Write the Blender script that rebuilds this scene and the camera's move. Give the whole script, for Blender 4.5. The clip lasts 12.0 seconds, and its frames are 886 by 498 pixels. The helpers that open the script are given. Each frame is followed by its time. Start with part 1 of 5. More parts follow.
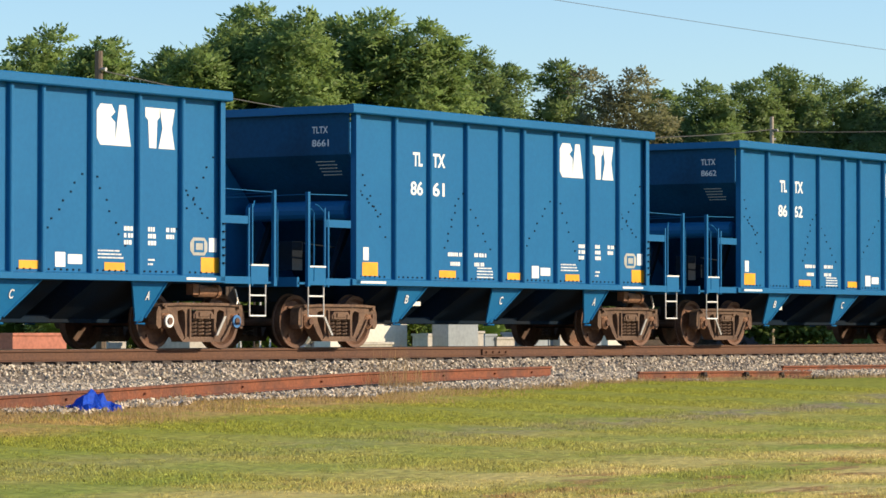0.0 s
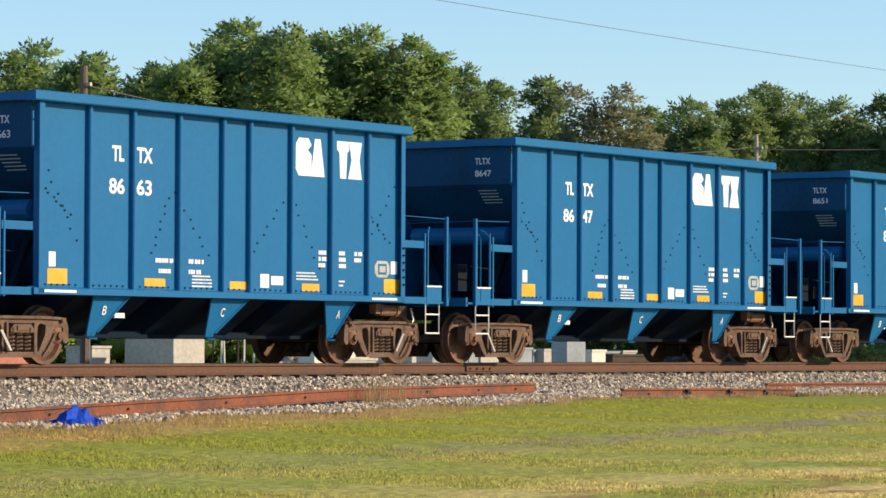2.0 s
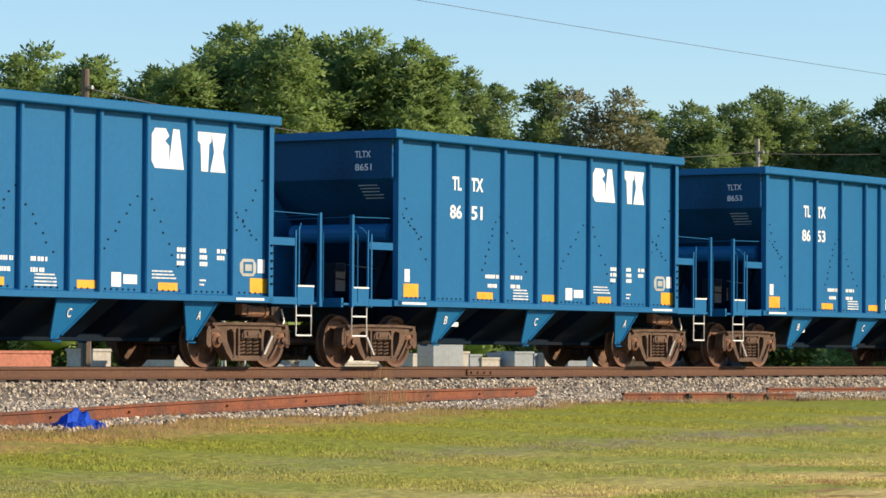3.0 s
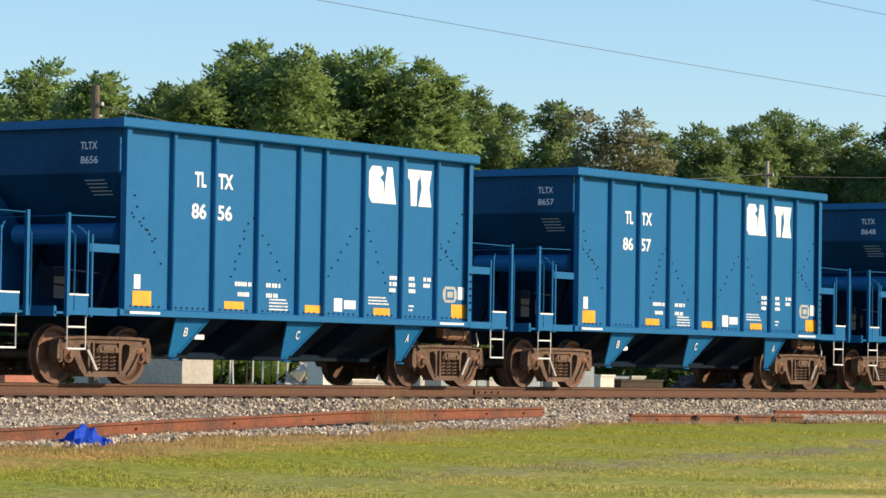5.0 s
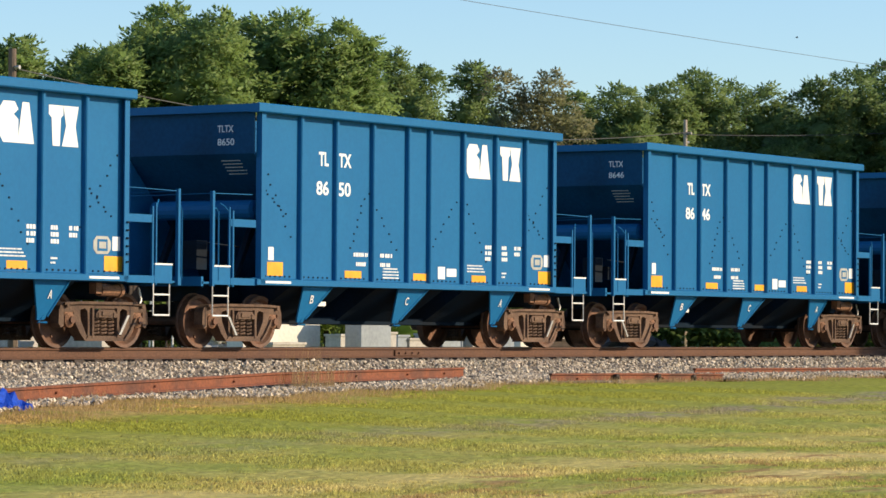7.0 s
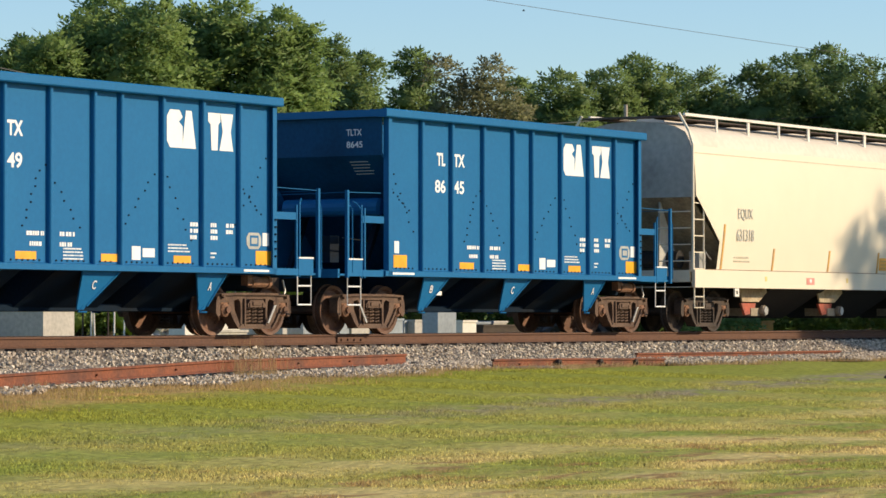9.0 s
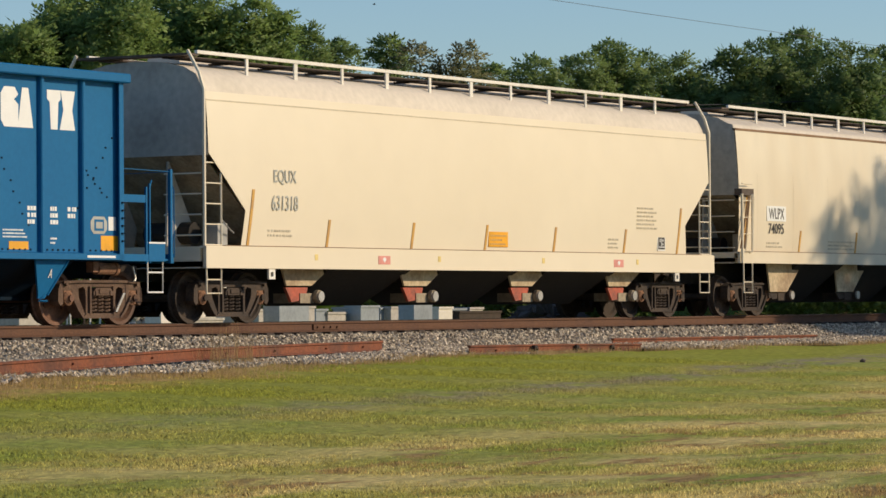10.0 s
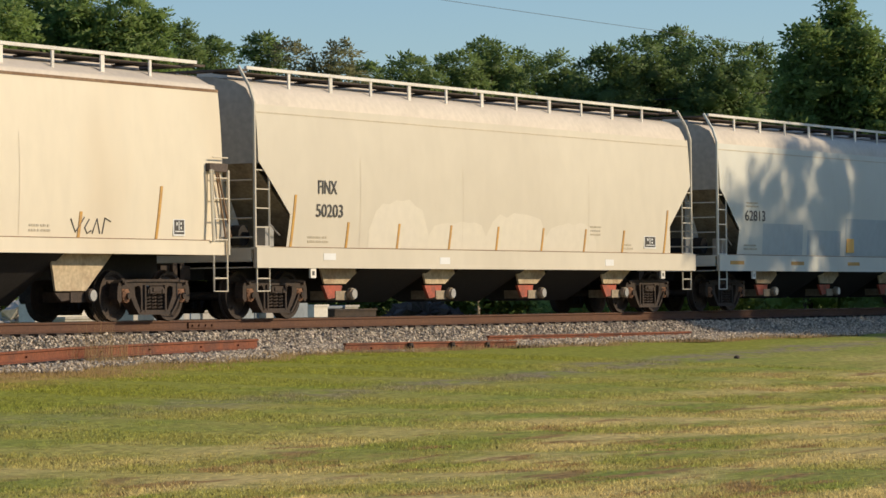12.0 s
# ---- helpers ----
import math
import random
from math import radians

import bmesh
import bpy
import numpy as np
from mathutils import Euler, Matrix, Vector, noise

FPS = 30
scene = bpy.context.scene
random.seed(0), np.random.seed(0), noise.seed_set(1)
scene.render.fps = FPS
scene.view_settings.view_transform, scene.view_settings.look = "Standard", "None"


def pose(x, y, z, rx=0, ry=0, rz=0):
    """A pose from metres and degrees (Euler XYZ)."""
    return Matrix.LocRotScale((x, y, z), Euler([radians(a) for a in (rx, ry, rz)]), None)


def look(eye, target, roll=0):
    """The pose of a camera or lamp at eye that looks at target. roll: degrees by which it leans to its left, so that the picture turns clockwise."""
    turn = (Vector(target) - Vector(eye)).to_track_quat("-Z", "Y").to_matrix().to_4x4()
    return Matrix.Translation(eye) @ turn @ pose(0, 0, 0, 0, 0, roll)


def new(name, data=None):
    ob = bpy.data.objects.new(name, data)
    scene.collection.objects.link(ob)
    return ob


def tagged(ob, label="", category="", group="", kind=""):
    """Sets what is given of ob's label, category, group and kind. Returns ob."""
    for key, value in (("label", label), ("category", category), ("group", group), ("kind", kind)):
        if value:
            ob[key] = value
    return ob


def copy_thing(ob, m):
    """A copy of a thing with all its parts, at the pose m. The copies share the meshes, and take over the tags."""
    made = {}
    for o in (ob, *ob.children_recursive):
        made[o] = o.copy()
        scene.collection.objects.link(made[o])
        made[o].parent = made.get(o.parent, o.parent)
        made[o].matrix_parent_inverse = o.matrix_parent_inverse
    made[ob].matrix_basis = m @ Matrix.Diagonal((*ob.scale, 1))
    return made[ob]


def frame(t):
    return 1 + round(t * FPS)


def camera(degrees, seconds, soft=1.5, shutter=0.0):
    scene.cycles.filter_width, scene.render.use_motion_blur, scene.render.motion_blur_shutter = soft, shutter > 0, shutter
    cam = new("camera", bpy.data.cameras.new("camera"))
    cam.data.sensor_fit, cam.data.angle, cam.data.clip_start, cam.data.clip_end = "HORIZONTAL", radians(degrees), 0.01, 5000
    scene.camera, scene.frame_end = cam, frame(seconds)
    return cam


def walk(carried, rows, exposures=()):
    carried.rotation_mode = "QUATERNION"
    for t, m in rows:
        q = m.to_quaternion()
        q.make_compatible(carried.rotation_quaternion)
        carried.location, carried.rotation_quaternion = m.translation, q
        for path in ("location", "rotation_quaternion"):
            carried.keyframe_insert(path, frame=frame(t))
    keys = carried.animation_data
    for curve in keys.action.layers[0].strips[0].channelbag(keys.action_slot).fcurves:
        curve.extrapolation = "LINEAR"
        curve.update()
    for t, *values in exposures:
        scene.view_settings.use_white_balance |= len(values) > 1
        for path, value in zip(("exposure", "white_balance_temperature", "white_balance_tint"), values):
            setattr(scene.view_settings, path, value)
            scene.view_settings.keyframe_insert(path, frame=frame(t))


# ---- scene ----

# Camera: hand-held on the grass, turning only. World: x along the track, z = 0 at the rail head.
cam = camera(14.94, 12.0, soft=1.55)
EYE = (0.0, 0.0, 0.297)
TURNS = [
    (0.0, -55.657, 1.389, -0.016),
    (0.5, -55.712, 1.666, -0.222),
    (1.0, -55.777, 1.783, -0.352),
    (1.5, -55.856, 1.742, -0.269),
    (2.0, -55.927, 1.666, -0.230),
    (2.5, -56.013, 1.651, -0.237),
    (3.0, -55.911, 1.730, -0.351),
    (3.2, -55.743, 1.771, -0.352),
    (4.8, -55.654, 2.029, -0.823),
    (5.0, -55.781, 2.059, -0.859),
    (5.5, -56.153, 1.854, -0.708),
    (6.0, -56.629, 1.590, -0.453),
    (6.5, -56.991, 1.463, -0.367),
    (8.3, -57.386, 1.294, -0.332),
    (8.5, -57.644, 1.265, -0.180),
    (9.0, -58.117, 1.179, 0.053),
    (9.5, -58.271, 1.041, 0.296),
    (10.0, -58.522, 0.950, 0.413),
    (10.5, -59.028, 0.872, 0.395),
    (11.0, -59.558, 0.669, 0.520),
    (11.5, -60.045, 0.734, 0.629),
    (12.0, -60.636, 0.892, 0.598),
]
EXPOSURES = [(0.0, 0.28), (8.3, 0.25), (9.2, 0.02), (10.2, -0.40), (11.2, -0.42), (12.0, -0.30)]
walk(cam, [(t, pose(*EYE, 90 + pitch, roll, yaw)) for t, yaw, pitch, roll in TURNS], EXPOSURES)

TRACK = 35.84          # y of the track's centre line
RIDE = 0.05            # how far the bodies stand above their trucks' drawn height
SPEED = 17.592         # metres a second, to the left


def travelled(t):
    return -SPEED * t + 0.010475 * t * t

# ---------------------------------------------------------------- light
SUN_EL, SUN_AZ = radians(24.0), radians(150.0)     # azimuth from +y towards +x
to_sun = Vector((math.sin(SUN_AZ) * math.cos(SUN_EL), math.cos(SUN_AZ) * math.cos(SUN_EL), math.sin(SUN_EL)))
world = bpy.data.worlds.new("sky")
scene.world = world
world.use_nodes = True
wn = world.node_tree.nodes
sky = wn.new("ShaderNodeTexSky")
sky.sky_type, sky.sun_disc = "NISHITA", False
sky.sun_elevation, sky.sun_rotation = SUN_EL, SUN_AZ
sky.air_density, sky.dust_density, sky.ozone_density = 1.0, 0.3, 4.5
world.node_tree.links.new(sky.outputs[0], wn["Background"].inputs[0])
wn["Background"].inputs[1].default_value = 0.15
sun = new("sun", bpy.data.lights.new("sun", "SUN"))
sun.data.energy, sun.data.angle, sun.data.color = 4.75, radians(0.6), (1.0, 0.81, 0.56)
sun.matrix_world = look((0, 0, 60), Vector((0, 0, 60)) - to_sun)


# ---------------------------------------------------------------- materials
def mat(name, base, rough=0.6, metal=0.0, vary=0.15, scale=1.5, fine=40.0, bump=0.1, second=None, amount=0.5, stretch=(1, 1, 1), spec=0.5, edge=(0.45, 0.62), island=0.0, obj=0.0):
    """A painted or worn surface: base colour varied at two scales, a second colour in patches, fine relief."""
    m = bpy.data.materials.new(name)
    m.use_nodes = True
    nt = m.node_tree
    n, l = nt.nodes, nt.links
    b = n["Principled BSDF"]
    b.inputs["Roughness"].default_value, b.inputs["Metallic"].default_value = rough, metal
    b.inputs["Specular IOR Level"].default_value = spec
    tc = n.new("ShaderNodeTexCoord")
    mp = n.new("ShaderNodeMapping")
    mp.inputs["Scale"].default_value = stretch
    l.new(tc.outputs["Object"], mp.inputs[0])
    big, small = n.new("ShaderNodeTexNoise"), n.new("ShaderNodeTexNoise")
    for node, s, d in ((big, scale, 6), (small, fine, 3)):
        node.inputs["Scale"].default_value, node.inputs["Detail"].default_value = s, d
        l.new(mp.outputs[0], node.inputs["Vector"])
    ramp = n.new("ShaderNodeMapRange")
    ramp.inputs["From Min"].default_value, ramp.inputs["From Max"].default_value = edge
    l.new(big.outputs["Fac"], ramp.inputs["Value"])
    mul = n.new("ShaderNodeMath")
    mul.operation, mul.inputs[1].default_value = "MULTIPLY", amount
    l.new(ramp.outputs[0], mul.inputs[0])
    mix = n.new("ShaderNodeMix")
    mix.data_type = "RGBA"
    mix.inputs["A"].default_value = (*base, 1)
    mix.inputs["B"].default_value = (*(second or [v * 0.7 for v in base]), 1)
    l.new(mul.outputs[0], mix.inputs["Factor"])
    hsv = n.new("ShaderNodeHueSaturation")
    val = n.new("ShaderNodeMapRange")
    val.inputs["From Min"].default_value, val.inputs["From Max"].default_value = 0.3, 0.7
    val.inputs["To Min"].default_value, val.inputs["To Max"].default_value = 1 - vary, 1 + vary
    l.new(small.outputs["Fac"], val.inputs["Value"])
    out = val.outputs[0]
    for strength, node, socket in ((island, "ShaderNodeNewGeometry", "Random Per Island"), (obj, "ShaderNodeObjectInfo", "Random")):
        if strength:
            r, m2, m3 = n.new(node), n.new("ShaderNodeMapRange"), n.new("ShaderNodeMath")
            m2.inputs["To Min"].default_value, m2.inputs["To Max"].default_value = 1 - strength, 1 + strength
            l.new(r.outputs[socket], m2.inputs["Value"])
            m3.operation = "MULTIPLY"
            l.new(out, m3.inputs[0]), l.new(m2.outputs[0], m3.inputs[1])
            out = m3.outputs[0]
    l.new(out, hsv.inputs["Value"])
    l.new(mix.outputs["Result"], hsv.inputs["Color"])
    l.new(hsv.outputs[0], b.inputs["Base Color"])
    if bump:
        bp = n.new("ShaderNodeBump")
        bp.inputs["Strength"].default_value, bp.inputs["Distance"].default_value = bump, 0.02
        l.new(small.outputs["Fac"], bp.inputs["Height"])
        l.new(bp.outputs[0], b.inputs["Normal"])
    return m


BLUE = mat("blue_paint", (0.010, 0.126, 0.296), 0.5, spec=0.16, vary=0.05, scale=0.7, fine=14, bump=0.03, second=(0.012, 0.138, 0.312), amount=0.6)
# BLUE darkened for the end sheets: the shade between cars put into the paint.
BLUE_END = mat("shade_darkened_blue_end_paint", (0.007, 0.066, 0.150), 0.6, spec=0.12, vary=0.12, scale=0.7, fine=14, bump=0.03, second=(0.007, 0.040, 0.085), amount=0.7)
# Near-black blue: the shade under the body is put into the base colour.
BLUE_DARK = mat("shade_darkened_blue", (0.005, 0.015, 0.030), 0.8, spec=0.1, vary=0.15, scale=1.2, fine=20, bump=0.05, second=(0.012, 0.013, 0.015), amount=0.7)
WHITE = mat("white_marking", (0.80, 0.80, 0.78), 0.5, vary=0.03, scale=3, bump=0, second=(0.7, 0.7, 0.68), amount=0.3)
YELLOW = mat("yellow_reflector", (0.85, 0.40, 0.02), 0.4, vary=0.04, scale=3, bump=0)
GREYMARK = mat("faded_marking", (0.42, 0.42, 0.38), 0.6, vary=0.08, scale=6, bump=0)
BLACKMARK = mat("black_marking", (0.06, 0.055, 0.05), 0.6, vary=0.1, scale=6, bump=0)
RUST = mat("rusty_cast_steel", (0.135, 0.080, 0.050), 0.85, vary=0.3, scale=3, fine=25, bump=0.3, second=(0.085, 0.046, 0.03), amount=0.8, obj=0.2)
RUST_DARK = mat("grimy_cast_steel", (0.056, 0.038, 0.028), 0.85, vary=0.3, scale=3, fine=25, bump=0.3, second=(0.034, 0.025, 0.02), amount=0.8, obj=0.2)
WHEEL = mat("rusty_wheel_steel", (0.15, 0.072, 0.042), 0.7, 0.2, vary=0.25, scale=2.5, fine=20, bump=0.15, second=(0.07, 0.042, 0.03), amount=0.8, obj=0.25)
RAILM = mat("rusty_rail", (0.12, 0.054, 0.028), 0.85, vary=0.25, scale=1.1, fine=30, bump=0.25, second=(0.10, 0.046, 0.028), amount=0.8)
RAILHEAD = mat("worn_rail_head", (0.33, 0.28, 0.24), 0.4, 0.8, vary=0.1)
OLDRAIL = mat("orange_rust_rail", (0.20, 0.064, 0.028), 0.9, vary=0.3, scale=1.6, fine=22, bump=0.3, second=(0.11, 0.045, 0.028), amount=0.9)
CREAM = mat("cream_paint", (0.78, 0.69, 0.53), 0.5, vary=0.015, scale=0.3, fine=3, bump=0.015, second=(0.74, 0.645, 0.485), amount=0.6, stretch=(0.5, 1, 0.5))
CREAM_OLD = mat("weathered_cream_paint", (0.74, 0.66, 0.51), 0.6, vary=0.03, scale=0.5, fine=4, bump=0.03, second=(0.60, 0.49, 0.34), amount=0.6, stretch=(0.9, 1, 0.4), edge=(0.5, 0.72))
GREY_OLD = mat("weathered_grey_paint", (0.66, 0.60, 0.48), 0.6, vary=0.025, scale=0.4, fine=4, bump=0.03, second=(0.60, 0.54, 0.43), amount=0.7, stretch=(0.7, 1, 0.4))
GREY_CAR = mat("pale_grey_paint", (0.70, 0.69, 0.60), 0.6, vary=0.03, scale=0.5, fine=4, bump=0.03, second=(0.61, 0.60, 0.53), amount=0.7, stretch=(0.7, 1, 0.4))
PATCH = mat("fresh_cover_paint", (0.69, 0.63, 0.51), 0.6, vary=0.03, scale=0.8, fine=5, bump=0.02, second=(0.68, 0.62, 0.51), amount=0.7)
SEAM = mat("weld_seam_grime", (0.60, 0.52, 0.39), 0.7, vary=0.1, scale=2, fine=8, bump=0.05)
EAVE_RUST_SHADE = mat("rusty_gutter_and_lip_shade", (0.20, 0.115, 0.06), 0.85, vary=0.25, scale=1.5, fine=12, bump=0.1, second=(0.30, 0.20, 0.12), amount=0.7)
GRATING = mat("grimy_walkway_grating", (0.10, 0.075, 0.06), 0.85, vary=0.25, scale=2, fine=20, bump=0.15)
# Greyed end paint: the ends' shade is put into its colour.
END_SHADE = mat("shade_darkened_grey_end_paint", (0.42, 0.40, 0.36), 0.75, vary=0.12, scale=0.7, fine=8, bump=0.05, second=(0.30, 0.28, 0.25), amount=0.8)
PALE_RAIL = mat("pale_rail_paint", (0.78, 0.74, 0.66), 0.5, vary=0.05, scale=2, fine=10, bump=0.02)
PALE_YELLOW = mat("faded_yellow_placard", (0.78, 0.60, 0.22), 0.6, vary=0.1, scale=6, bump=0)
TAN_CHUTE = mat("dusty_tan_chute", (0.50, 0.40, 0.26), 0.8, vary=0.2, scale=2.0, fine=12, bump=0.08, second=(0.30, 0.20, 0.12), amount=0.7)
GREY_PATCH = mat("grey_cover_paint", (0.46, 0.50, 0.49), 0.6, vary=0.05, scale=0.8, fine=5, bump=0.02, second=(0.40, 0.44, 0.44), amount=0.7)
BEARING = mat("orange_rust_bearing", (0.24, 0.12, 0.065), 0.85, vary=0.3, scale=5, fine=25, bump=0.3, second=(0.18, 0.09, 0.05), amount=0.8)
ROOF = mat("dusty_roof_paint", (0.68, 0.60, 0.49), 0.75, vary=0.06, scale=0.6, fine=8, bump=0.05, second=(0.60, 0.53, 0.43), amount=0.8)
# Undersides and bays: their shade is put into this near-black colour.
SHADOWED = mat("shade_darkened_underside", (0.019, 0.016, 0.014), 0.85, vary=0.25, scale=1.5, fine=15, bump=0.1)
REDGATE = mat("red_gate_paint", (0.42, 0.09, 0.05), 0.7, vary=0.2, scale=4, fine=20, bump=0.1, second=(0.2, 0.07, 0.05), amount=0.7)
GRIMY = mat("dusty_chute_paint", (0.33, 0.27, 0.19), 0.8, vary=0.2, scale=2.5, fine=15, bump=0.1, second=(0.20, 0.155, 0.11), amount=0.8)
STREAK = mat("rust_orange_stripe", (0.58, 0.32, 0.07), 0.6, vary=0.15, scale=4, bump=0, second=(0.42, 0.24, 0.09), amount=0.7)
FAINT = mat("faint_stencil_paint", (0.56, 0.49, 0.37), 0.6, vary=0.12, scale=8, bump=0)
DECAL = mat("pink_decal", (0.72, 0.30, 0.25), 0.5, vary=0.06, scale=6, bump=0)
CAP_BLUE = mat("blue_cap_paint", (0.03, 0.16, 0.40), 0.6, vary=0.1, scale=8, bump=0.05)
GALV = mat("galvanised_steel", (0.45, 0.44, 0.42), 0.45, 0.6, vary=0.12, scale=4)
TARP = mat("blue_tarpaulin", (0.010, 0.065, 0.46), 0.7, spec=0.15, vary=0.2, scale=5, fine=30, bump=0.3)
WOOD = mat("weathered_pole_wood", (0.16, 0.12, 0.09), 0.9, vary=0.3, scale=2, fine=18, bump=0.4, stretch=(4, 4, 0.4))
TIE = mat("creosoted_tie", (0.07, 0.052, 0.042), 0.9, vary=0.3, scale=3, fine=25, bump=0.4)
PALE_WOOD = mat("sun_bleached_pole_wood", (0.46, 0.39, 0.31), 0.9, vary=0.2, scale=2, fine=18, bump=0.3, stretch=(4, 4, 0.4))
BARK = mat("bark", (0.10, 0.075, 0.055), 0.95, vary=0.3, scale=3, fine=20, bump=0.5, stretch=(3, 3, 0.5))
WIRE = mat("dark_cable", (0.05, 0.05, 0.05), 0.6, vary=0.1)
CONCRETE = mat("pale_concrete", (0.50, 0.47, 0.43), 0.85, vary=0.15, scale=0.8, fine=10, bump=0.15)
PLASTER = mat("white_wall_paint", (0.75, 0.71, 0.64), 0.8, vary=0.08, scale=0.5, fine=10, bump=0.05)
SHEET = mat("grey_sheet_metal", (0.33, 0.37, 0.41), 0.5, 0.2, vary=0.12, scale=0.8, fine=9, bump=0.05)
PINK = mat("faded_red_paint", (0.45, 0.16, 0.11), 0.7, vary=0.2, scale=1.5, fine=10, bump=0.1)
ORANGE = mat("orange_plant_paint", (0.75, 0.30, 0.03), 0.5, vary=0.1, scale=2)
STONE = mat("ballast_stone", (0.50, 0.42, 0.315), 0.9, vary=0.15, scale=2.5, fine=40, bump=0.3, second=(0.37, 0.30, 0.235), amount=0.8, island=0.62)
BALLAST_BED = mat("ballast_bed", (0.21, 0.17, 0.13), 0.95, vary=0.5, scale=3, fine=26, bump=0.8, second=(0.12, 0.10, 0.085), amount=0.6)


def leaf_mat(name, base, second, island=0.35):
    m = mat(name, base, 0.55, vary=0.12, scale=0.35, fine=3, bump=0, second=second, amount=1.0, island=island, spec=0.3, edge=(0.35, 0.65))
    nt = m.node_tree
    b, out = nt.nodes["Principled BSDF"], nt.nodes["Material Output"]
    tr, add = nt.nodes.new("ShaderNodeBsdfTranslucent"), nt.nodes.new("ShaderNodeMixShader")
    src = b.inputs["Base Color"].links[0].from_socket
    nt.links.new(src, tr.inputs[0])
    add.inputs[0].default_value = 0.5
    nt.links.new(b.outputs[0], add.inputs[1]), nt.links.new(tr.outputs[0], add.inputs[2])
    nt.links.new(add.outputs[0], out.inputs[0])
    return m


LEAF_A = leaf_mat("sunlit_leaves", (0.27, 0.375, 0.11), (0.20, 0.30, 0.09), 0.22)
LEAF_B = leaf_mat("deep_green_leaves", (0.225, 0.315, 0.10), (0.18, 0.26, 0.085), 0.22)
LEAF_C = leaf_mat("dark_leaves", (0.175, 0.262, 0.085), (0.14, 0.21, 0.07), 0.22)
LEAF_D = leaf_mat("browning_leaves", (0.30, 0.28, 0.16), (0.22, 0.24, 0.11), 0.3)
DRY = leaf_mat("dry_stalks", (0.47, 0.34, 0.16), (0.36, 0.24, 0.10), 0.3)


def ground_mat():
    """Mown grass: green strip by the ballast, dry stripes, a worn gravel path, fine blades' grain."""
    m = bpy.data.materials.new("mown_grass")
    m.use_nodes = True
    nt = m.node_tree
    n, l = nt.nodes, nt.links
    b = n["Principled BSDF"]
    b.inputs["Roughness"].default_value, b.inputs["Specular IOR Level"].default_value = 0.9, 0.15
    geo = n.new("ShaderNodeNewGeometry")

    def noise_of(sc, stretch, rot=0.0, detail=5):
        mp, t = n.new("ShaderNodeMapping"), n.new("ShaderNodeTexNoise")
        mp.inputs["Scale"].default_value, mp.inputs["Rotation"].default_value = stretch, (0, 0, rot)
        t.inputs["Scale"].default_value, t.inputs["Detail"].default_value = sc, detail
        l.new(geo.outputs["Position"], mp.inputs[0]), l.new(mp.outputs[0], t.inputs["Vector"])
        return t.outputs["Fac"]

    def ranged(v, a, bb, lo=0.0, hi=1.0):
        r = n.new("ShaderNodeMapRange")
        for k, x in zip(("From Min", "From Max", "To Min", "To Max"), (a, bb, lo, hi)):
            r.inputs[k].default_value = x
        l.new(v, r.inputs["Value"])
        return r.outputs[0]

    def maths(op, a, bb):
        k = n.new("ShaderNodeMath")
        k.operation = op
        for i, x in enumerate((a, bb)):
            if isinstance(x, (int, float)):
                k.inputs[i].default_value = x
            else:
                l.new(x, k.inputs[i])
        return k.outputs[0]

    def mixed(f, a, bb):
        k = n.new("ShaderNodeMix")
        k.data_type = "RGBA"
        l.new(f, k.inputs["Factor"])
        for key, x in (("A", a), ("B", bb)):
            if isinstance(x, tuple):
                k.inputs[key].default_value = (*x, 1)
            else:
                l.new(x, k.inputs[key])
        return k.outputs["Result"]

    sep = n.new("ShaderNodeSeparateXYZ")
    l.new(geo.outputs["Position"], sep.inputs[0])
    rot = -0.15
    wobble = maths("MULTIPLY", maths("SUBTRACT", noise_of(0.35, (0.4, 1, 1), rot), 0.5), 5.0)
    edge = maths("SUBTRACT", maths("ADD", sep.outputs["Y"], maths("MULTIPLY", sep.outputs["X"], -0.15)), 23.0)   # 0 near the stones
    edge = maths("ADD", edge, wobble)
    dry = ranged(noise_of(0.8, (0.3, 1.0, 1.0), rot, 8), 0.42, 0.60)
    dry = maths("MULTIPLY", dry, ranged(edge, -9.0, -6.0, 1.0, 0.05))
    green = mixed(ranged(noise_of(1.1, (0.25, 1, 1), rot), 0.38, 0.65), (0.23, 0.275, 0.047), (0.34, 0.315, 0.078))
    green = mixed(ranged(edge, -4.6, -2.8), green, (0.245, 0.265, 0.034))
    grass = mixed(dry, green, (0.58, 0.46, 0.175))
    bare = maths("MULTIPLY", ranged(noise_of(2.5, (0.3, 1, 1), rot, 7), 0.56, 0.65), ranged(edge, -9.0, -6.5, 0.9, 0.0))
    grass = mixed(bare, grass, (0.30, 0.19, 0.0756))
    # a worn gravel path
    line = maths("ADD", sep.outputs["Y"], maths("MULTIPLY", sep.outputs["X"], -0.15))
    near = maths("ABSOLUTE", maths("SUBTRACT", line, PATH_LINE), 0)
    path = ranged(maths("ADD", near, maths("MULTIPLY", noise_of(0.7, (0.3, 1, 1), rot), 1.8)), 1.05, 1.6, 1.0, 0.0)
    path = maths("MULTIPLY", path, ranged(noise_of(3.0, (0.5, 1, 1), rot), 0.36, 0.56))
    grass = mixed(maths("MULTIPLY", path, ranged(sep.outputs["X"], 32.0, 46.0, 0.30, 0.85)), grass, (0.25, 0.21, 0.1512))
    # dry brown fringe along the stones at the siding's end
    fringe = maths("MULTIPLY", ranged(maths("SUBTRACT", sep.outputs["Y"], maths("MULTIPLY", sep.outputs["X"], 0.227)), 18.3, 19.2), ranged(sep.outputs["X"], 40.0, 46.0, 0.9, 0.0))
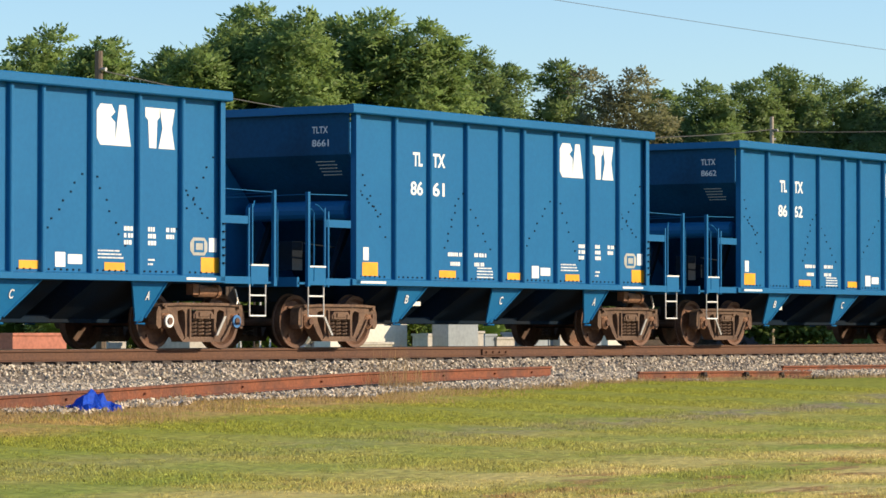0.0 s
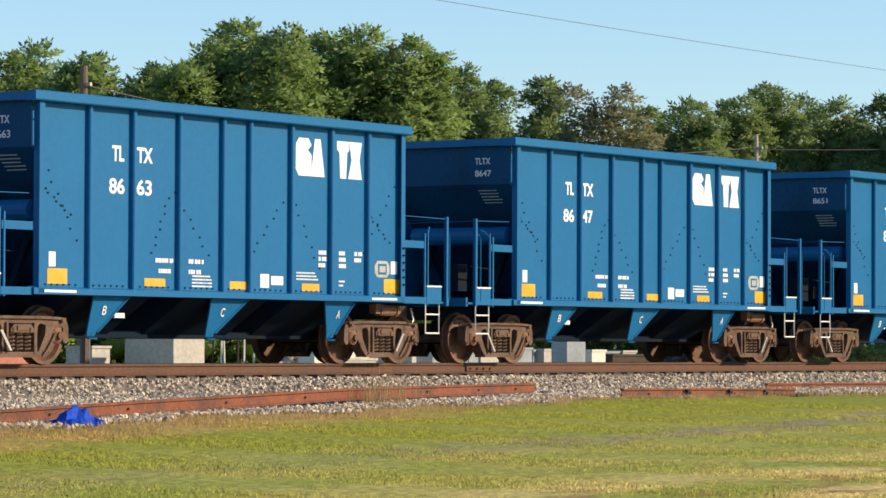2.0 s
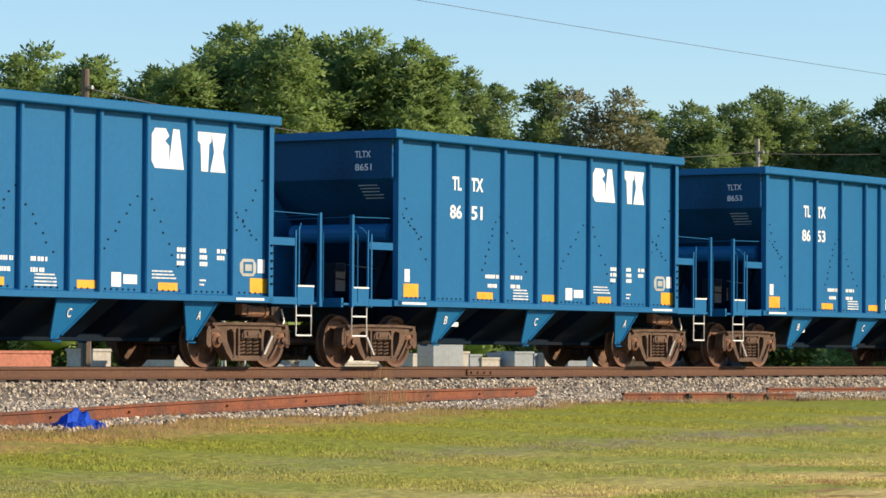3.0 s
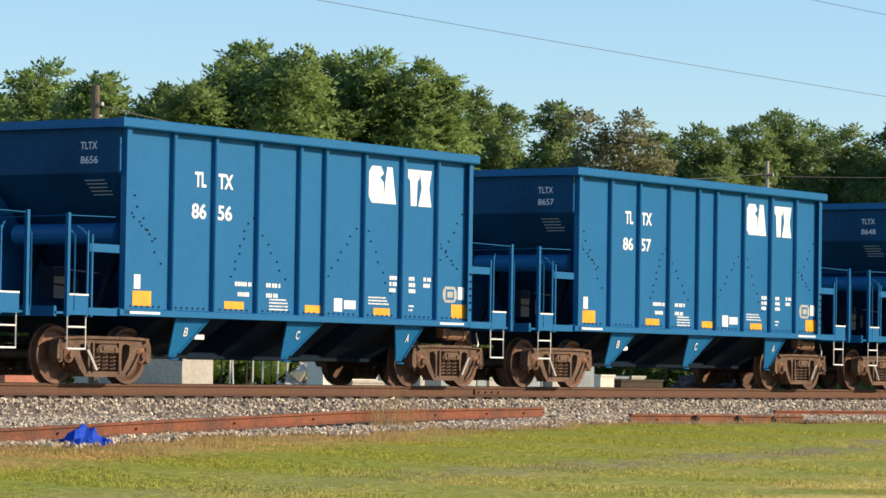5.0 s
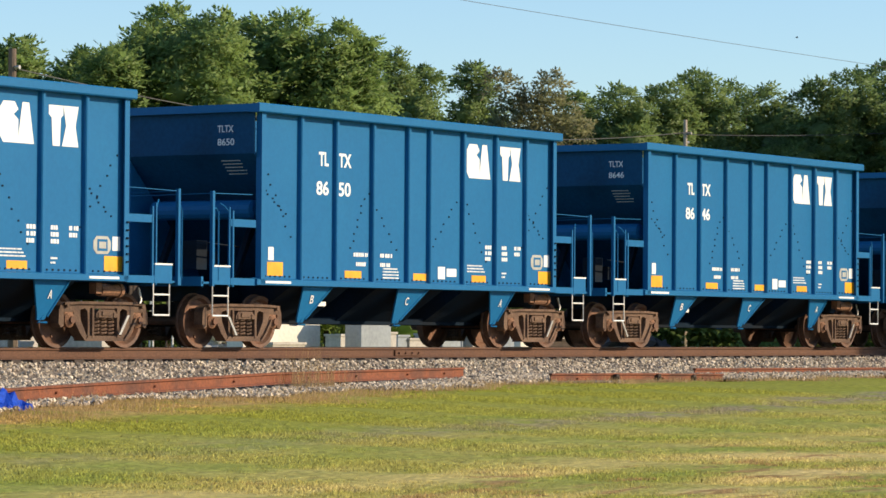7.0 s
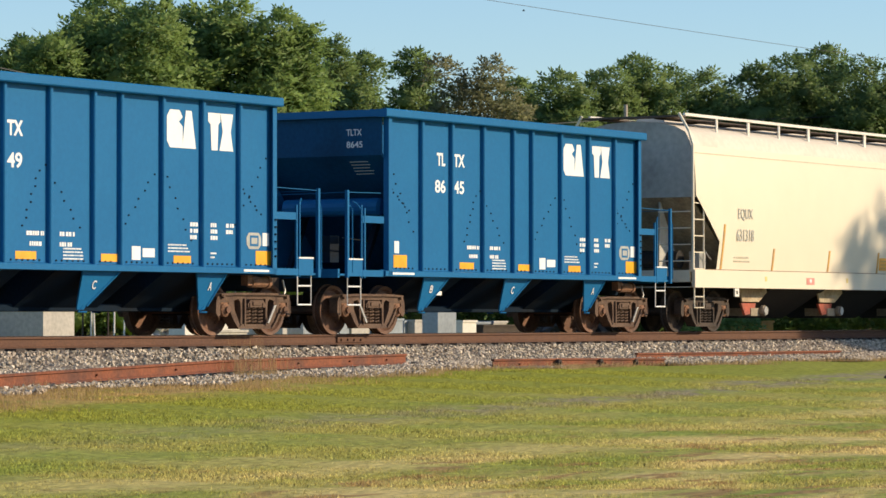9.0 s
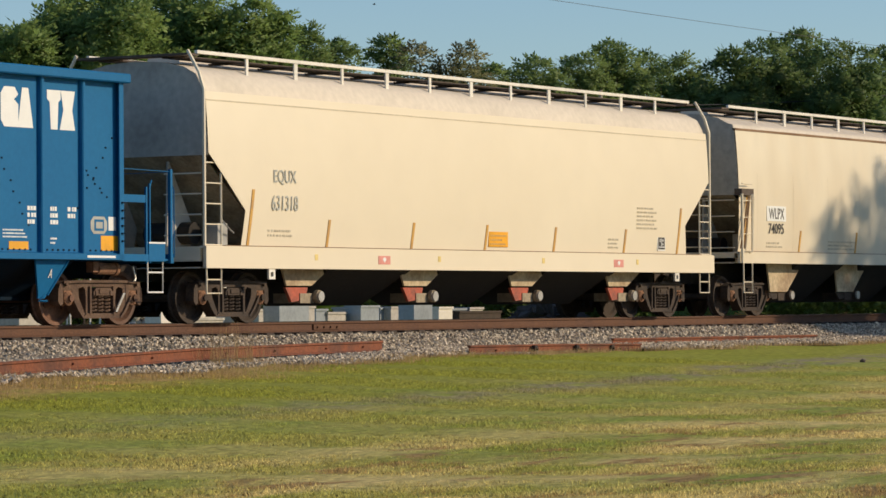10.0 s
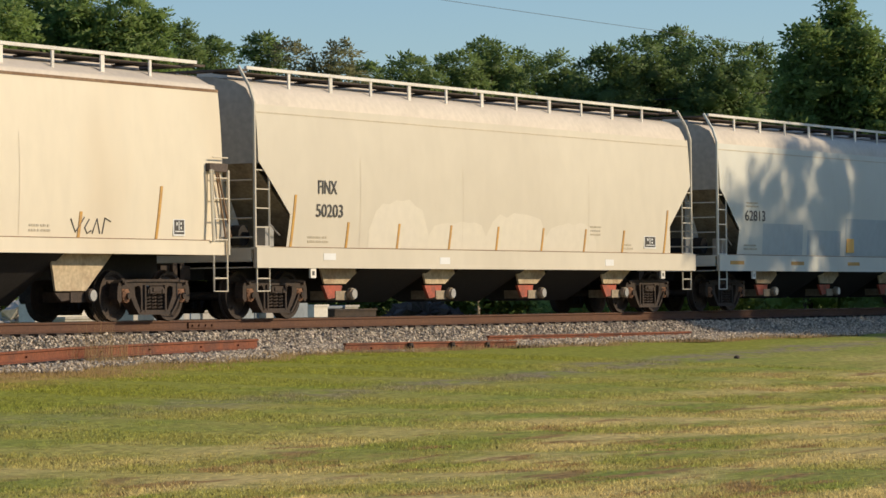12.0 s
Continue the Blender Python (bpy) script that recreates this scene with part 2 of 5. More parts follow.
    grass = mixed(maths("MULTIPLY", fringe, ranged(noise_of(1.5, (0.4, 1, 1), rot), 0.3, 0.55)), grass, (0.44, 0.28, 0.1008))
    fine = noise_of(9.0, (0.6, 1, 1), 0, 6)
    hsv = n.new("ShaderNodeHueSaturation")
    l.new(maths("MULTIPLY", ranged(fine, 0.3, 0.7, 0.72, 1.25), ranged(geo.outputs["Random Per Island"], 0.0, 1.0, 0.62, 1.30)), hsv.inputs["Value"])
    l.new(grass, hsv.inputs["Color"])
    l.new(hsv.outputs[0], b.inputs["Base Color"])
    bp = n.new("ShaderNodeBump")
    bp.inputs["Strength"].default_value, bp.inputs["Distance"].default_value = 0.7, 0.05
    l.new(fine, bp.inputs["Height"]), l.new(bp.outputs[0], b.inputs["Normal"])
    return m


PATH_LINE = 18.35
GRASS = ground_mat()


# ---------------------------------------------------------------- mesh tools
class Shape:
    """Collects faces of one mesh."""

    def __init__(self):
        self.v, self.f = [], []

    def faces(self, verts, faces):
        o = len(self.v)
        self.v += [tuple(p) for p in verts]
        self.f += [tuple(i + o for i in face) for face in faces]
        return self

    def box(self, x0, x1, y0, y1, z0, z1):
        return self.faces([(x, y, z) for z in (z0, z1) for y in (y0, y1) for x in (x0, x1)],
                          [(0, 2, 3, 1), (4, 5, 7, 6), (0, 1, 5, 4), (2, 6, 7, 3), (0, 4, 6, 2), (1, 3, 7, 5)])

    def prism(self, outline, a, b, axis="y"):
        """An outline of (x, z), (y, z) or (x, y), drawn out along y, x or z."""
        put = {"y": lambda p, c: (p[0], c, p[1]), "x": lambda p, c: (c, p[0], p[1]), "z": lambda p, c: (p[0], p[1], c)}[axis]
        k = len(outline)
        return self.faces([put(p, a) for p in outline] + [put(p, b) for p in outline],
                          [tuple(range(k)), tuple(range(k, 2 * k))] + [(i, (i + 1) % k, k + (i + 1) % k, k + i) for i in range(k)])

    def rod(self, p, q, r, r2=None, n=6):
        p, q = Vector(p), Vector(q)
        m = (q - p).to_track_quat("Z", "Y").to_matrix()
        ring = [m @ Vector((math.cos(a * 2 * math.pi / n), math.sin(a * 2 * math.pi / n), 0)) for a in range(n)]
        r2 = r if r2 is None else r2
        return self.faces([p + c * r for c in ring] + [q + c * r2 for c in ring],
                          [tuple(range(n)), tuple(range(n, 2 * n))] + [(i, (i + 1) % n, n + (i + 1) % n, n + i) for i in range(n)])

    def bent(self, points, r, n=6):
        """A tube along a line of points."""
        pts_ = [Vector(p) for p in points]
        k = len(pts_)
        verts, side = [], None
        for i, p in enumerate(pts_):
            d = (pts_[min(i + 1, k - 1)] - pts_[max(i - 1, 0)]).normalized()
            if side is None:
                side = d.orthogonal().normalized()
            side = (side - d * side.dot(d)).normalized()
            up = d.cross(side)
            verts += [p + (side * math.cos(a * 2 * math.pi / n) + up * math.sin(a * 2 * math.pi / n)) * r for a in range(n)]
        return self.faces(verts, [tuple(range(n)), tuple(range((k - 1) * n, k * n))] + [(i * n + a, i * n + (a + 1) % n, (i + 1) * n + (a + 1) % n, (i + 1) * n + a) for i in range(k - 1) for a in range(n)])

    def plate(self, corners, normal, thick=0.006):
        n = Vector(normal).normalized() * thick
        k = len(corners)
        return self.faces(list(corners) + [Vector(c) + n for c in corners],
                          [tuple(range(k)), tuple(range(k, 2 * k))] + [(i, (i + 1) % k, k + (i + 1) % k, k + i) for i in range(k)])

    def mesh(self, name, material, smooth=False):
        me = bpy.data.meshes.new(name)
        me.from_pydata(self.v, [], self.f)
        bm = bmesh.new()
        bm.from_mesh(me)
        bmesh.ops.recalc_face_normals(bm, faces=bm.faces)
        bm.to_mesh(me)
        bm.free()
        me.materials.append(material)
        if smooth:
            me.polygons.foreach_set("use_smooth", [True] * len(me.polygons))
        return me


def part(name, shape, material, parent, label="", smooth=False, at=None):
    ob = new(name, shape if isinstance(shape, bpy.types.Mesh) else shape.mesh(name, material, smooth))
    ob.parent = parent
    if at is not None:
        ob.matrix_basis = at
    return tagged(ob, label) if label else ob


def thing(name, label, category, m, group="", kind=""):
    ob = new(name)
    ob.matrix_basis = m
    return tagged(ob, label, category, group, kind)


def solid(name, shape, material, label, category, m=None, group="", kind="", smooth=False):
    ob = new(name, shape.mesh(name, material, smooth))
    if m is not None:
        ob.matrix_basis = m
    return tagged(ob, label, category, group, kind)


def lettering(body, width, height, material, bold=0.0):
    """A mesh of written characters, scaled to width x height, lying in x and y from the lower left corner."""
    cu = bpy.data.curves.new("lettering", "FONT")
    cu.body, cu.extrude, cu.offset = body, 0.002, bold
    cu.resolution_u = 6
    ob = new("lettering", cu)
    bpy.context.view_layer.update()
    me = bpy.data.meshes.new_from_object(ob.evaluated_get(bpy.context.evaluated_depsgraph_get()))
    bpy.data.objects.remove(ob)
    co = np.empty(len(me.vertices) * 3)
    me.vertices.foreach_get("co", co)
    co = co.reshape(-1, 3)
    lo, hi = co.min(0), co.max(0)
    co[:, 0] = (co[:, 0] - lo[0]) * width / (hi[0] - lo[0])
    co[:, 1] = (co[:, 1] - lo[1]) * height / (hi[1] - lo[1])
    me.vertices.foreach_set("co", co.ravel())
    me.materials.clear()
    me.materials.append(material)
    return me


NEAR = Matrix.Rotation(radians(90), 4, "X")                       # writing on a side that faces -y


def on_side(x, z, y):
    return Matrix.Translation((x, y, z)) @ NEAR


def on_end(x, y, z):
    """Writing on an end that faces -x; it starts at y and runs towards -y."""
    return Matrix.Translation((x, y, z)) @ Matrix.Rotation(radians(-90), 4, "Z") @ NEAR


# ---------------------------------------------------------------- trucks
def make_wheelset(material):
    s = Shape()
    for y in (-0.755, 0.755):
        k = 1 if y > 0 else -1
        n = 28
        prof = [(0.10, 0.06), (0.16, 0.03), (0.36, 0.0), (0.40, 0.06), (0.457, 0.07), (0.457, -0.045), (0.485, -0.055), (0.485, -0.085), (0.40, -0.075), (0.36, -0.03), (0.16, -0.02), (0.10, -0.06)]
        verts = [(r * math.cos(a * 2 * math.pi / n), y + k * d, r * math.sin(a * 2 * math.pi / n)) for r, d in prof for a in range(n)]
        p = len(prof)
        s.faces(verts, [(i * n + a, i * n + (a + 1) % n, (i + 1) % p * n + (a + 1) % n, (i + 1) % p * n + a) for i in range(p) for a in range(n)])
        for a in range(3):                                         # cast marks, so that the turning shows
            t = a * 2.1
            s.rod((0.27 * math.cos(t), y + k * 0.0, 0.27 * math.sin(t)), (0.27 * math.cos(t), y + k * 0.035, 0.27 * math.sin(t)), 0.03)
    s.rod((0, -1.06, 0), (0, 1.06, 0), 0.075, n=10)
    for y in (-1, 1):
        s.rod((0, y * 1.06, 0), (0, y * 1.17, 0), 0.06, n=10)
    return s.mesh("wheelset", material)


def make_side_frame(material):
    """Three-piece truck side: top and bottom members, columns and struts round the openings, pedestals, raised lips."""
    s = Shape()
    s.prism([(-1.15, 0.60), (-1.11, 0.69), (-0.98, 0.745), (-0.60, 0.755), (0.60, 0.755), (0.98, 0.745), (1.11, 0.69), (1.15, 0.60), (0.70, 0.60), (0.50, 0.645), (-0.50, 0.645), (-0.70, 0.60)], -0.09, 0.10)
    s.prism([(-1.05, 0.735), (-0.60, 0.76), (0.60, 0.76), (1.05, 0.735), (1.05, 0.70), (0.60, 0.715), (-0.60, 0.715), (-1.05, 0.70)], -0.135, -0.085)
    for k in (-1, 1):
        s.prism([(k * 1.06, 0.66), (k * 1.15, 0.62), (k * 1.16, 0.40), (k * 1.10, 0.33), (k * 1.03, 0.36), (k * 1.03, 0.62)], -0.09, 0.09)
        s.prism([(k * 0.62, 0.66), (k * 0.79, 0.66), (k * 0.78, 0.42), (k * 0.66, 0.26), (k * 0.52, 0.125), (k * 0.38, 0.125), (k * 0.45, 0.21), (k * 0.60, 0.46)], -0.09, 0.10)
        s.prism([(k * 0.795, 0.50), (k * 0.79, 0.41), (k * 0.67, 0.245), (k * 0.53, 0.115), (k * 0.48, 0.125), (k * 0.62, 0.26), (k * 0.75, 0.43)], -0.135, -0.085)
        s.prism([(k * 0.305, 0.66), (k * 0.43, 0.66), (k * 0.41, 0.42), (k * 0.42, 0.15), (k * 0.305, 0.15)], -0.09, 0.09)
        s.prism([(k * 0.30, 0.655), (k * 0.345, 0.655), (k * 0.345, 0.17), (k * 0.30, 0.17)], -0.13, -0.085)
        s.prism([(k * 0.43, 0.66), (k * 0.50, 0.66), (k * 0.43, 0.60)], -0.09, 0.09)
        s.prism([(k * 0.62, 0.66), (k * 0.56, 0.66), (k * 0.62, 0.60)], -0.09, 0.09)
        s.box(min(k * 0.78, k * 1.03), max(k * 0.78, k * 1.03), -0.085, 0.085, 0.585, 0.64)
        s.rod((k * 0.98, -0.145, 0.69), (k * 0.98, -0.08, 0.69), 0.035, n=8)
    s.prism([(-0.53, 0.115), (0.53, 0.115), (0.42, 0.20), (-0.42, 0.20)], -0.12, 0.12)
    # the bolster's end over the springs
    s.prism([(-0.27, 0.50), (0.27, 0.50), (0.27, 0.56), (0.20, 0.63), (-0.20, 0.63), (-0.27, 0.56)], -0.15, 0.10)
    s.box(-0.13, 0.13, -0.17, -0.14, 0.535, 0.60)
    for x in (-0.2, 0.2):
        s.box(x - 0.03, x + 0.03, -0.165, -0.14, 0.50, 0.58)
    return s.mesh("side_frame", material)


def make_spring(material, which):
    s = Shape()
    for x in (-0.19, 0.0, 0.19)[which:which + 1]:
        turns = [(x + 0.085 * math.cos(a * 0.785), -0.03 + 0.085 * math.sin(a * 0.785), 0.20 + 0.0076 * a) for a in range(40)]
        s.bent(turns, 0.018, 4)
    return s.mesh("coil_spring", material)


def make_rod():
    s = Shape()
    s.prism([(0.28, 0.22), (0.335, 0.22), (0.56, 0.54), (0.50, 0.54)], -0.19, -0.165)
    return s.mesh("brake_lever", GALV)


TRUCK_SETS = {}
for key, m in (("rust", RUST), ("dark", RUST_DARK)):
    TRUCK_SETS[key] = (make_side_frame(m), [make_spring(m, i) for i in range(3)], make_wheelset(WHEEL if key == "rust" else RUST_DARK))
BRAKE_LEVER = make_rod()
BEARING_MESH = Shape().rod((0, -0.10, 0), (0, 0.10, 0), 0.125, n=14).rod((0, -0.13, 0), (0, -0.10, 0), 0.085, 0.12, n=14).box(-0.11, 0.11, -0.08, 0.08, 0.06, 0.13)
for bolt_no in range(3):
    bx_, bz_ = 0.055 * math.cos(bolt_no * 2.094 + 0.5), 0.055 * math.sin(bolt_no * 2.094 + 0.5)
    BEARING_MESH.rod((bx_, -0.145, bz_), (bx_, -0.125, bz_), 0.018)
BEARING_MESH = BEARING_MESH.mesh("bearing", BEARING)


def add_truck(car, x, key, lever=0):
    frame_mesh, spring_mesh, wheel_mesh = TRUCK_SETS[key]
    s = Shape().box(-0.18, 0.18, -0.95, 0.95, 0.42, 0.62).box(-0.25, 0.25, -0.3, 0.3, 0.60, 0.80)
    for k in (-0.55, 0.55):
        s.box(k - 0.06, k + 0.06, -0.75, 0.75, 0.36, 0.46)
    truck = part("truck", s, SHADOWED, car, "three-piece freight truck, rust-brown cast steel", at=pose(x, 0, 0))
    for y, turn in ((-1.0, 0), (1.0, 180)):
        part("side_frame", frame_mesh, None, truck, at=pose(0, y, 0, 0, 0, turn))
        for coil in spring_mesh:
            part("coil_spring", coil, None, truck, at=pose(0, y, 0, 0, 0, turn))
    for dx in (-0.889, 0.889):
        part("wheelset", wheel_mesh, None, truck, "rusty steel wheels on their axle", at=pose(dx, 0, 0.457))
        for y in (-1.0, 1.0):
            part("bearing", BEARING_MESH, None, truck, "orange-rusted bearing housing", at=pose(dx, y, 0.457, 0, 0, 0 if y < 0 else 180))
    if lever:
        part("brake_lever", BRAKE_LEVER, None, truck, at=pose(0, -1.0, 0, 0, 0, 0) @ Matrix.Diagonal((lever, 1, 1, 1)))
    return truck


# ---------------------------------------------------------------- blue open hopper cars
RIBS = (1.335, 2.425, 3.605, 4.765, 5.50, 6.665, 7.825, 8.925)
BODY = 10.0


def blue_hopper():
    car = thing("hopper_car", "bright blue steel open-top hopper car with ribbed sides", "freight car", pose(0, TRACK, 0), "blue hopper cars of the train")
    for k in (-1, 1):
        part("side_sheet", Shape().box(0.10, 9.98, min(k * 1.385, k * 1.40), max(k * 1.385, k * 1.40), 1.10, 4.06), BLUE, car)
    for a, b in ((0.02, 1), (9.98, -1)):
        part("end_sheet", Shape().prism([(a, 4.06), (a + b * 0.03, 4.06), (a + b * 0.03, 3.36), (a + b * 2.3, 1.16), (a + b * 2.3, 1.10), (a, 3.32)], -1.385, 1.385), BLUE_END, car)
    rib = Shape().prism([(-0.005, -1.395), (0.006, -1.465), (0.025, -1.482), (0.075, -1.482), (0.097, -1.465), (0.11, -1.395)], 1.13, 4.04, "z").mesh("rib", BLUE)
    for x in RIBS:
        part("rib", rib, None, car, at=pose(x - 0.03, 0, 0))
        part("rib", rib, None, car, at=pose(x + 0.09, 0, 0, 0, 0, 180))
    post = Shape().prism([(0.0, -1.38), (0.0, -1.50), (0.12, -1.50), (0.12, -1.48), (0.04, -1.46), (0.04, -1.38)], 1.06, 4.05, "z").mesh("corner_post", BLUE)
    for x, t in ((0.09, 0), (BODY, 180)):
        part("corner_post", post, None, car, at=pose(x, 0, 0, 0, 0, t))
        part("corner_post", post, None, car, at=pose(x, 0, 0, 0, 0, t) @ Matrix.Diagonal((1, -1, 1, 1)))
    s = Shape()
    for k in (-1, 1):
        s.prism([(k * 1.35, 4.03), (k * 1.56, 4.03), (k * 1.58, 4.05), (k * 1.58, 4.17), (k * 1.56, 4.19), (k * 1.35, 4.17)], -0.10, BODY + 0.10, "x")
    for a, b in ((-0.10, 0.06), (BODY - 0.06, BODY + 0.10)):
        s.box(a, b, -1.35, 1.35, 4.04, 4.175)
    part("top_chord", s, BLUE, car)
    for k in (-1, 1):
        part("side_sill", Shape().prism([(k * 1.35, 1.17), (k * 1.38, 1.17), (k * 1.50, 1.14), (k * 1.50, 1.045), (k * 1.44, 1.035), (k * 1.35, 1.06)], -0.02, BODY + 0.02, "x"), BLUE, car)
    # bolts along the sill and in slanting rows where the inner slope sheets meet the side
    s = Shape()

    def bolt(x, z):
        s.box(x - 0.017, x + 0.017, -1.412, -1.399, z - 0.014, z + 0.014)
    for x in np.arange(0.2, 9.9, 0.145):
        if min(abs(x - r) for r in RIBS) > 0.16:
            bolt(x, 1.20)
    for x0, z0, x1, z1 in ((0.25, 3.15, 1.05, 1.9), (0.2, 2.75, 0.9, 2.3), (2.95, 1.75, 3.35, 2.65), (3.55, 2.75, 4.4, 1.75), (5.5, 1.7, 6.45, 2.7), (6.7, 2.85, 7.5, 1.6), (8.85, 1.9, 9.75, 3.1), (8.95, 2.6, 9.6, 2.1)):
        for i in range(8):
            t = i / 7
            bolt(x0 + (x1 - x0) * t + 0.05 * (i % 2), z0 + (z1 - z0) * t)
    part("bolts", s, BLUE_DARK, car)["kind"] = "stuff"
    # chutes under the body
    for x0, x1, xm, back in ((1.58, 2.46, 1.72, 0), (4.60, 5.60, 4.76, 0), (7.78, 8.66, 8.16, 1)):
        for k in (-1, 1):
            # the plate leans inwards towards its gate
            rim = [(x0, 1.05), (x1, 1.05), (xm + 0.14, 0.46), (xm + 0.10, 0.40), (xm - 0.08, 0.40), (xm - 0.10, 0.48)]
            chute = part("chute", Shape().plate([(x, k * (1.36 - 0.30 * (1.05 - z)), z) for x, z in rim], (0, -k, 0), 0.03), BLUE, car)
            part("latch", Shape().bent([(xm + 0.08, k * 1.18, 0.48), (xm - 0.06, k * 1.17, 0.36), (xm + 0.16, k * 1.17, 0.36)], 0.018, 4), BLUE, chute)
            part("flange", Shape().rod((x1, k * 1.37, 1.05), (xm + 0.14, k * 1.19, 0.46), 0.02, n=5), BLUE, chute)
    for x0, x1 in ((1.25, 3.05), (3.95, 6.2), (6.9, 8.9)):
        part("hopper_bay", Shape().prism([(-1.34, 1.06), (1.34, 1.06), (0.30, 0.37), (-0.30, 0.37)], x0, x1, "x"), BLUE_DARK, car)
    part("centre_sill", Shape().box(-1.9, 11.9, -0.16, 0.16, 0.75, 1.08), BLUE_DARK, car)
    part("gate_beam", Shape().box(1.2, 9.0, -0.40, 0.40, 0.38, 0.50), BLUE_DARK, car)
    s = Shape().box(2.55, 2.80, -0.98, -0.94, 0.70, 0.78)
    part("data_plate", s, WHITE, car)
    # end platforms, posts, steps and grab irons
    for x0, k, tall, slim, pair_x in ((0.0, -1, 1.24, 1.09, 0.66), (BODY, 1, 1.40, 1.48, 0.70)):
        s = Shape()
        s.box(min(x0, x0 + k * 1.5), max(x0, x0 + k * 1.5), -1.42, 1.42, 1.04, 1.075)
        s.box(min(x0, x0 + k * 0.74), max(x0, x0 + k * 0.74), -1.46, -1.42, 1.03, 1.15)
        s.box(min(x0 + k * 1.46, x0 + k * 1.52), max(x0 + k * 1.46, x0 + k * 1.52), -1.42, 1.42, 1.00, 1.16)
        platform = part("end_platform", s, BLUE, car)
        for y in (-1, 1):
            part("step_panel", Shape().box(min(x0 + k * 0.75, x0 + k * 1.22), max(x0 + k * 0.75, x0 + k * 1.22), y * 1.44 - 0.02, y * 1.44 + 0.02, 1.03, 1.33), BLUE, platform)
            part("step_edge", Shape().box(min(x0 + k * 0.75, x0 + k * 1.22), max(x0 + k * 0.75, x0 + k * 1.22), y * 1.44 - 0.03, y * 1.44 + 0.03, 1.332, 1.36), WHITE, platform, "white-painted step edge")
            part("guard_board", Shape().box(min(x0, x0 + k * 0.72), max(x0, x0 + k * 0.72), y * 1.43 - 0.02, y * 1.43 + 0.02, 2.03, 2.16), BLUE, car)
            for dx, z1, w in ((tall, 2.62, 0.03), (pair_x, 2.30, 0.018), (pair_x + 0.10, 2.36, 0.014)):
                part("post", Shape().box(x0 + k * dx - w, x0 + k * dx + w, y * 1.44 - w, y * 1.44 + w, 1.0, z1), BLUE, car)
            part("grab_iron", Shape().bent([(x0 + k * slim, y * 1.46, 1.1), (x0 + k * slim, y * 1.46, 2.27), (x0 + k * (slim + tall) / 2, y * 1.46, 2.33), (x0 + k * tall, y * 1.44, 2.31)], 0.013, 5), BLUE, car)
            part("grab_iron", Shape().bent([(x0 + k * (pair_x + 0.1), y * 1.44, 2.27), (x0 + k * (pair_x + 0.2), y * 1.40, 2.38), (x0 + k * (pair_x + 0.27), y * 1.36, 2.42)], 0.013, 5), BLUE, car)
            s = Shape()
            xa, xb = x0 + k * 0.76, x0 + k * 1.20
            s.bent([(xa, y * 1.42, 1.04), (xa, y * 1.42, 0.50), (xb, y * 1.42, 0.50), (xb, y * 1.42, 1.04)], 0.013, 5)
            stirrup = part("stirrup_step", s, PALE_RAIL, car, "pale-painted stirrup step with white rungs")
            for z in (0.50, 0.84):
                part("rung", Shape().rod((xa, y * 1.42, z), (xb, y * 1.42, z), 0.016, n=6), WHITE, stirrup, "white-painted rung")
        part("safety_cable", Shape().bent([(x0 + k * tall, -1.44, 2.58), (x0 + k * tall, 0, 2.56), (x0 + k * tall, 1.44, 2.58)], 0.008, 4).bent([(x0 + k * tall, -1.44, 2.58), (x0 + k * 0.05, -1.40, 2.6)], 0.008, 4), BLUE, car)
        for y in (-0.9, 0.8):
            part("end_brace", Shape().prism([(x0 - k * 0.1, 1.08), (x0 - k * 0.2, 1.08), (x0 - k * 0.9, 2.3), (x0 - k * 0.75, 2.3)], y, y + 0.1), BLUE_DARK, car)
        part("coupler", Shape().box(min(x0 + k * 1.5, x0 + k * 1.84), max(x0 + k * 1.5, x0 + k * 1.84), -0.12, 0.12, 0.75, 0.98).box(min(x0 + k * 1.66, x0 + k * 1.84), max(x0 + k * 1.66, x0 + k * 1.84), -0.2, 0.2, 0.70, 1.02), RUST_DARK, car)
    part("air_reservoir", Shape().rod((0.35, -1.15, 2.36), (0.35, 1.0, 2.36), 0.17, n=14).rod((0.35, -1.19, 2.36), (0.35, -1.15, 2.36), 0.10, 0.17, n=14), BLUE, car, smooth=False)
    part("brake_valve", Shape().box(-0.7, -0.4, -0.7, -0.4, 1.3, 1.8).rod((-0.9, -1.1, 1.75), (0.0, -1.1, 1.70), 0.015, n=5).box(-0.35, -0.2, -0.8, -0.65, 1.35, 1.62), BLUE_DARK, car)
    part("brake_cylinder", Shape().rod((9.75, -1.08, 0.90), (10.22, -1.08, 0.90), 0.10, n=12).rod((10.22, -1.08, 0.90), (10.30, -1.08, 0.90), 0.12, n=12).box(9.6, 9.75, -1.15, -1.0, 0.84, 1.02), BEARING, car, "rust-orange brake cylinder")
    part("brake_hose", Shape().bent([(10.9, -1.0, 0.95), (10.95, -1.02, 0.75), (10.85, -1.04, 0.62)], 0.02, 5), GALV, car)
    for i in range(6):
        part("grab_rung", Shape().box(9.925, 9.985, -1.53, -1.50, 1.35 + 0.13 * i, 1.375 + 0.13 * i), BLUE_DARK, car)
    # markings
    part("reporting_mark", lettering("TL", 0.30, 0.25, WHITE, 0.03), None, car, at=on_side(1.95, 3.19, -1.402))
    part("reporting_mark", lettering("TX", 0.40, 0.25, WHITE, 0.03), None, car, at=on_side(2.57, 3.19, -1.402))
    y0, y1 = -1.405, -1.401

    dash = random.Random(17)

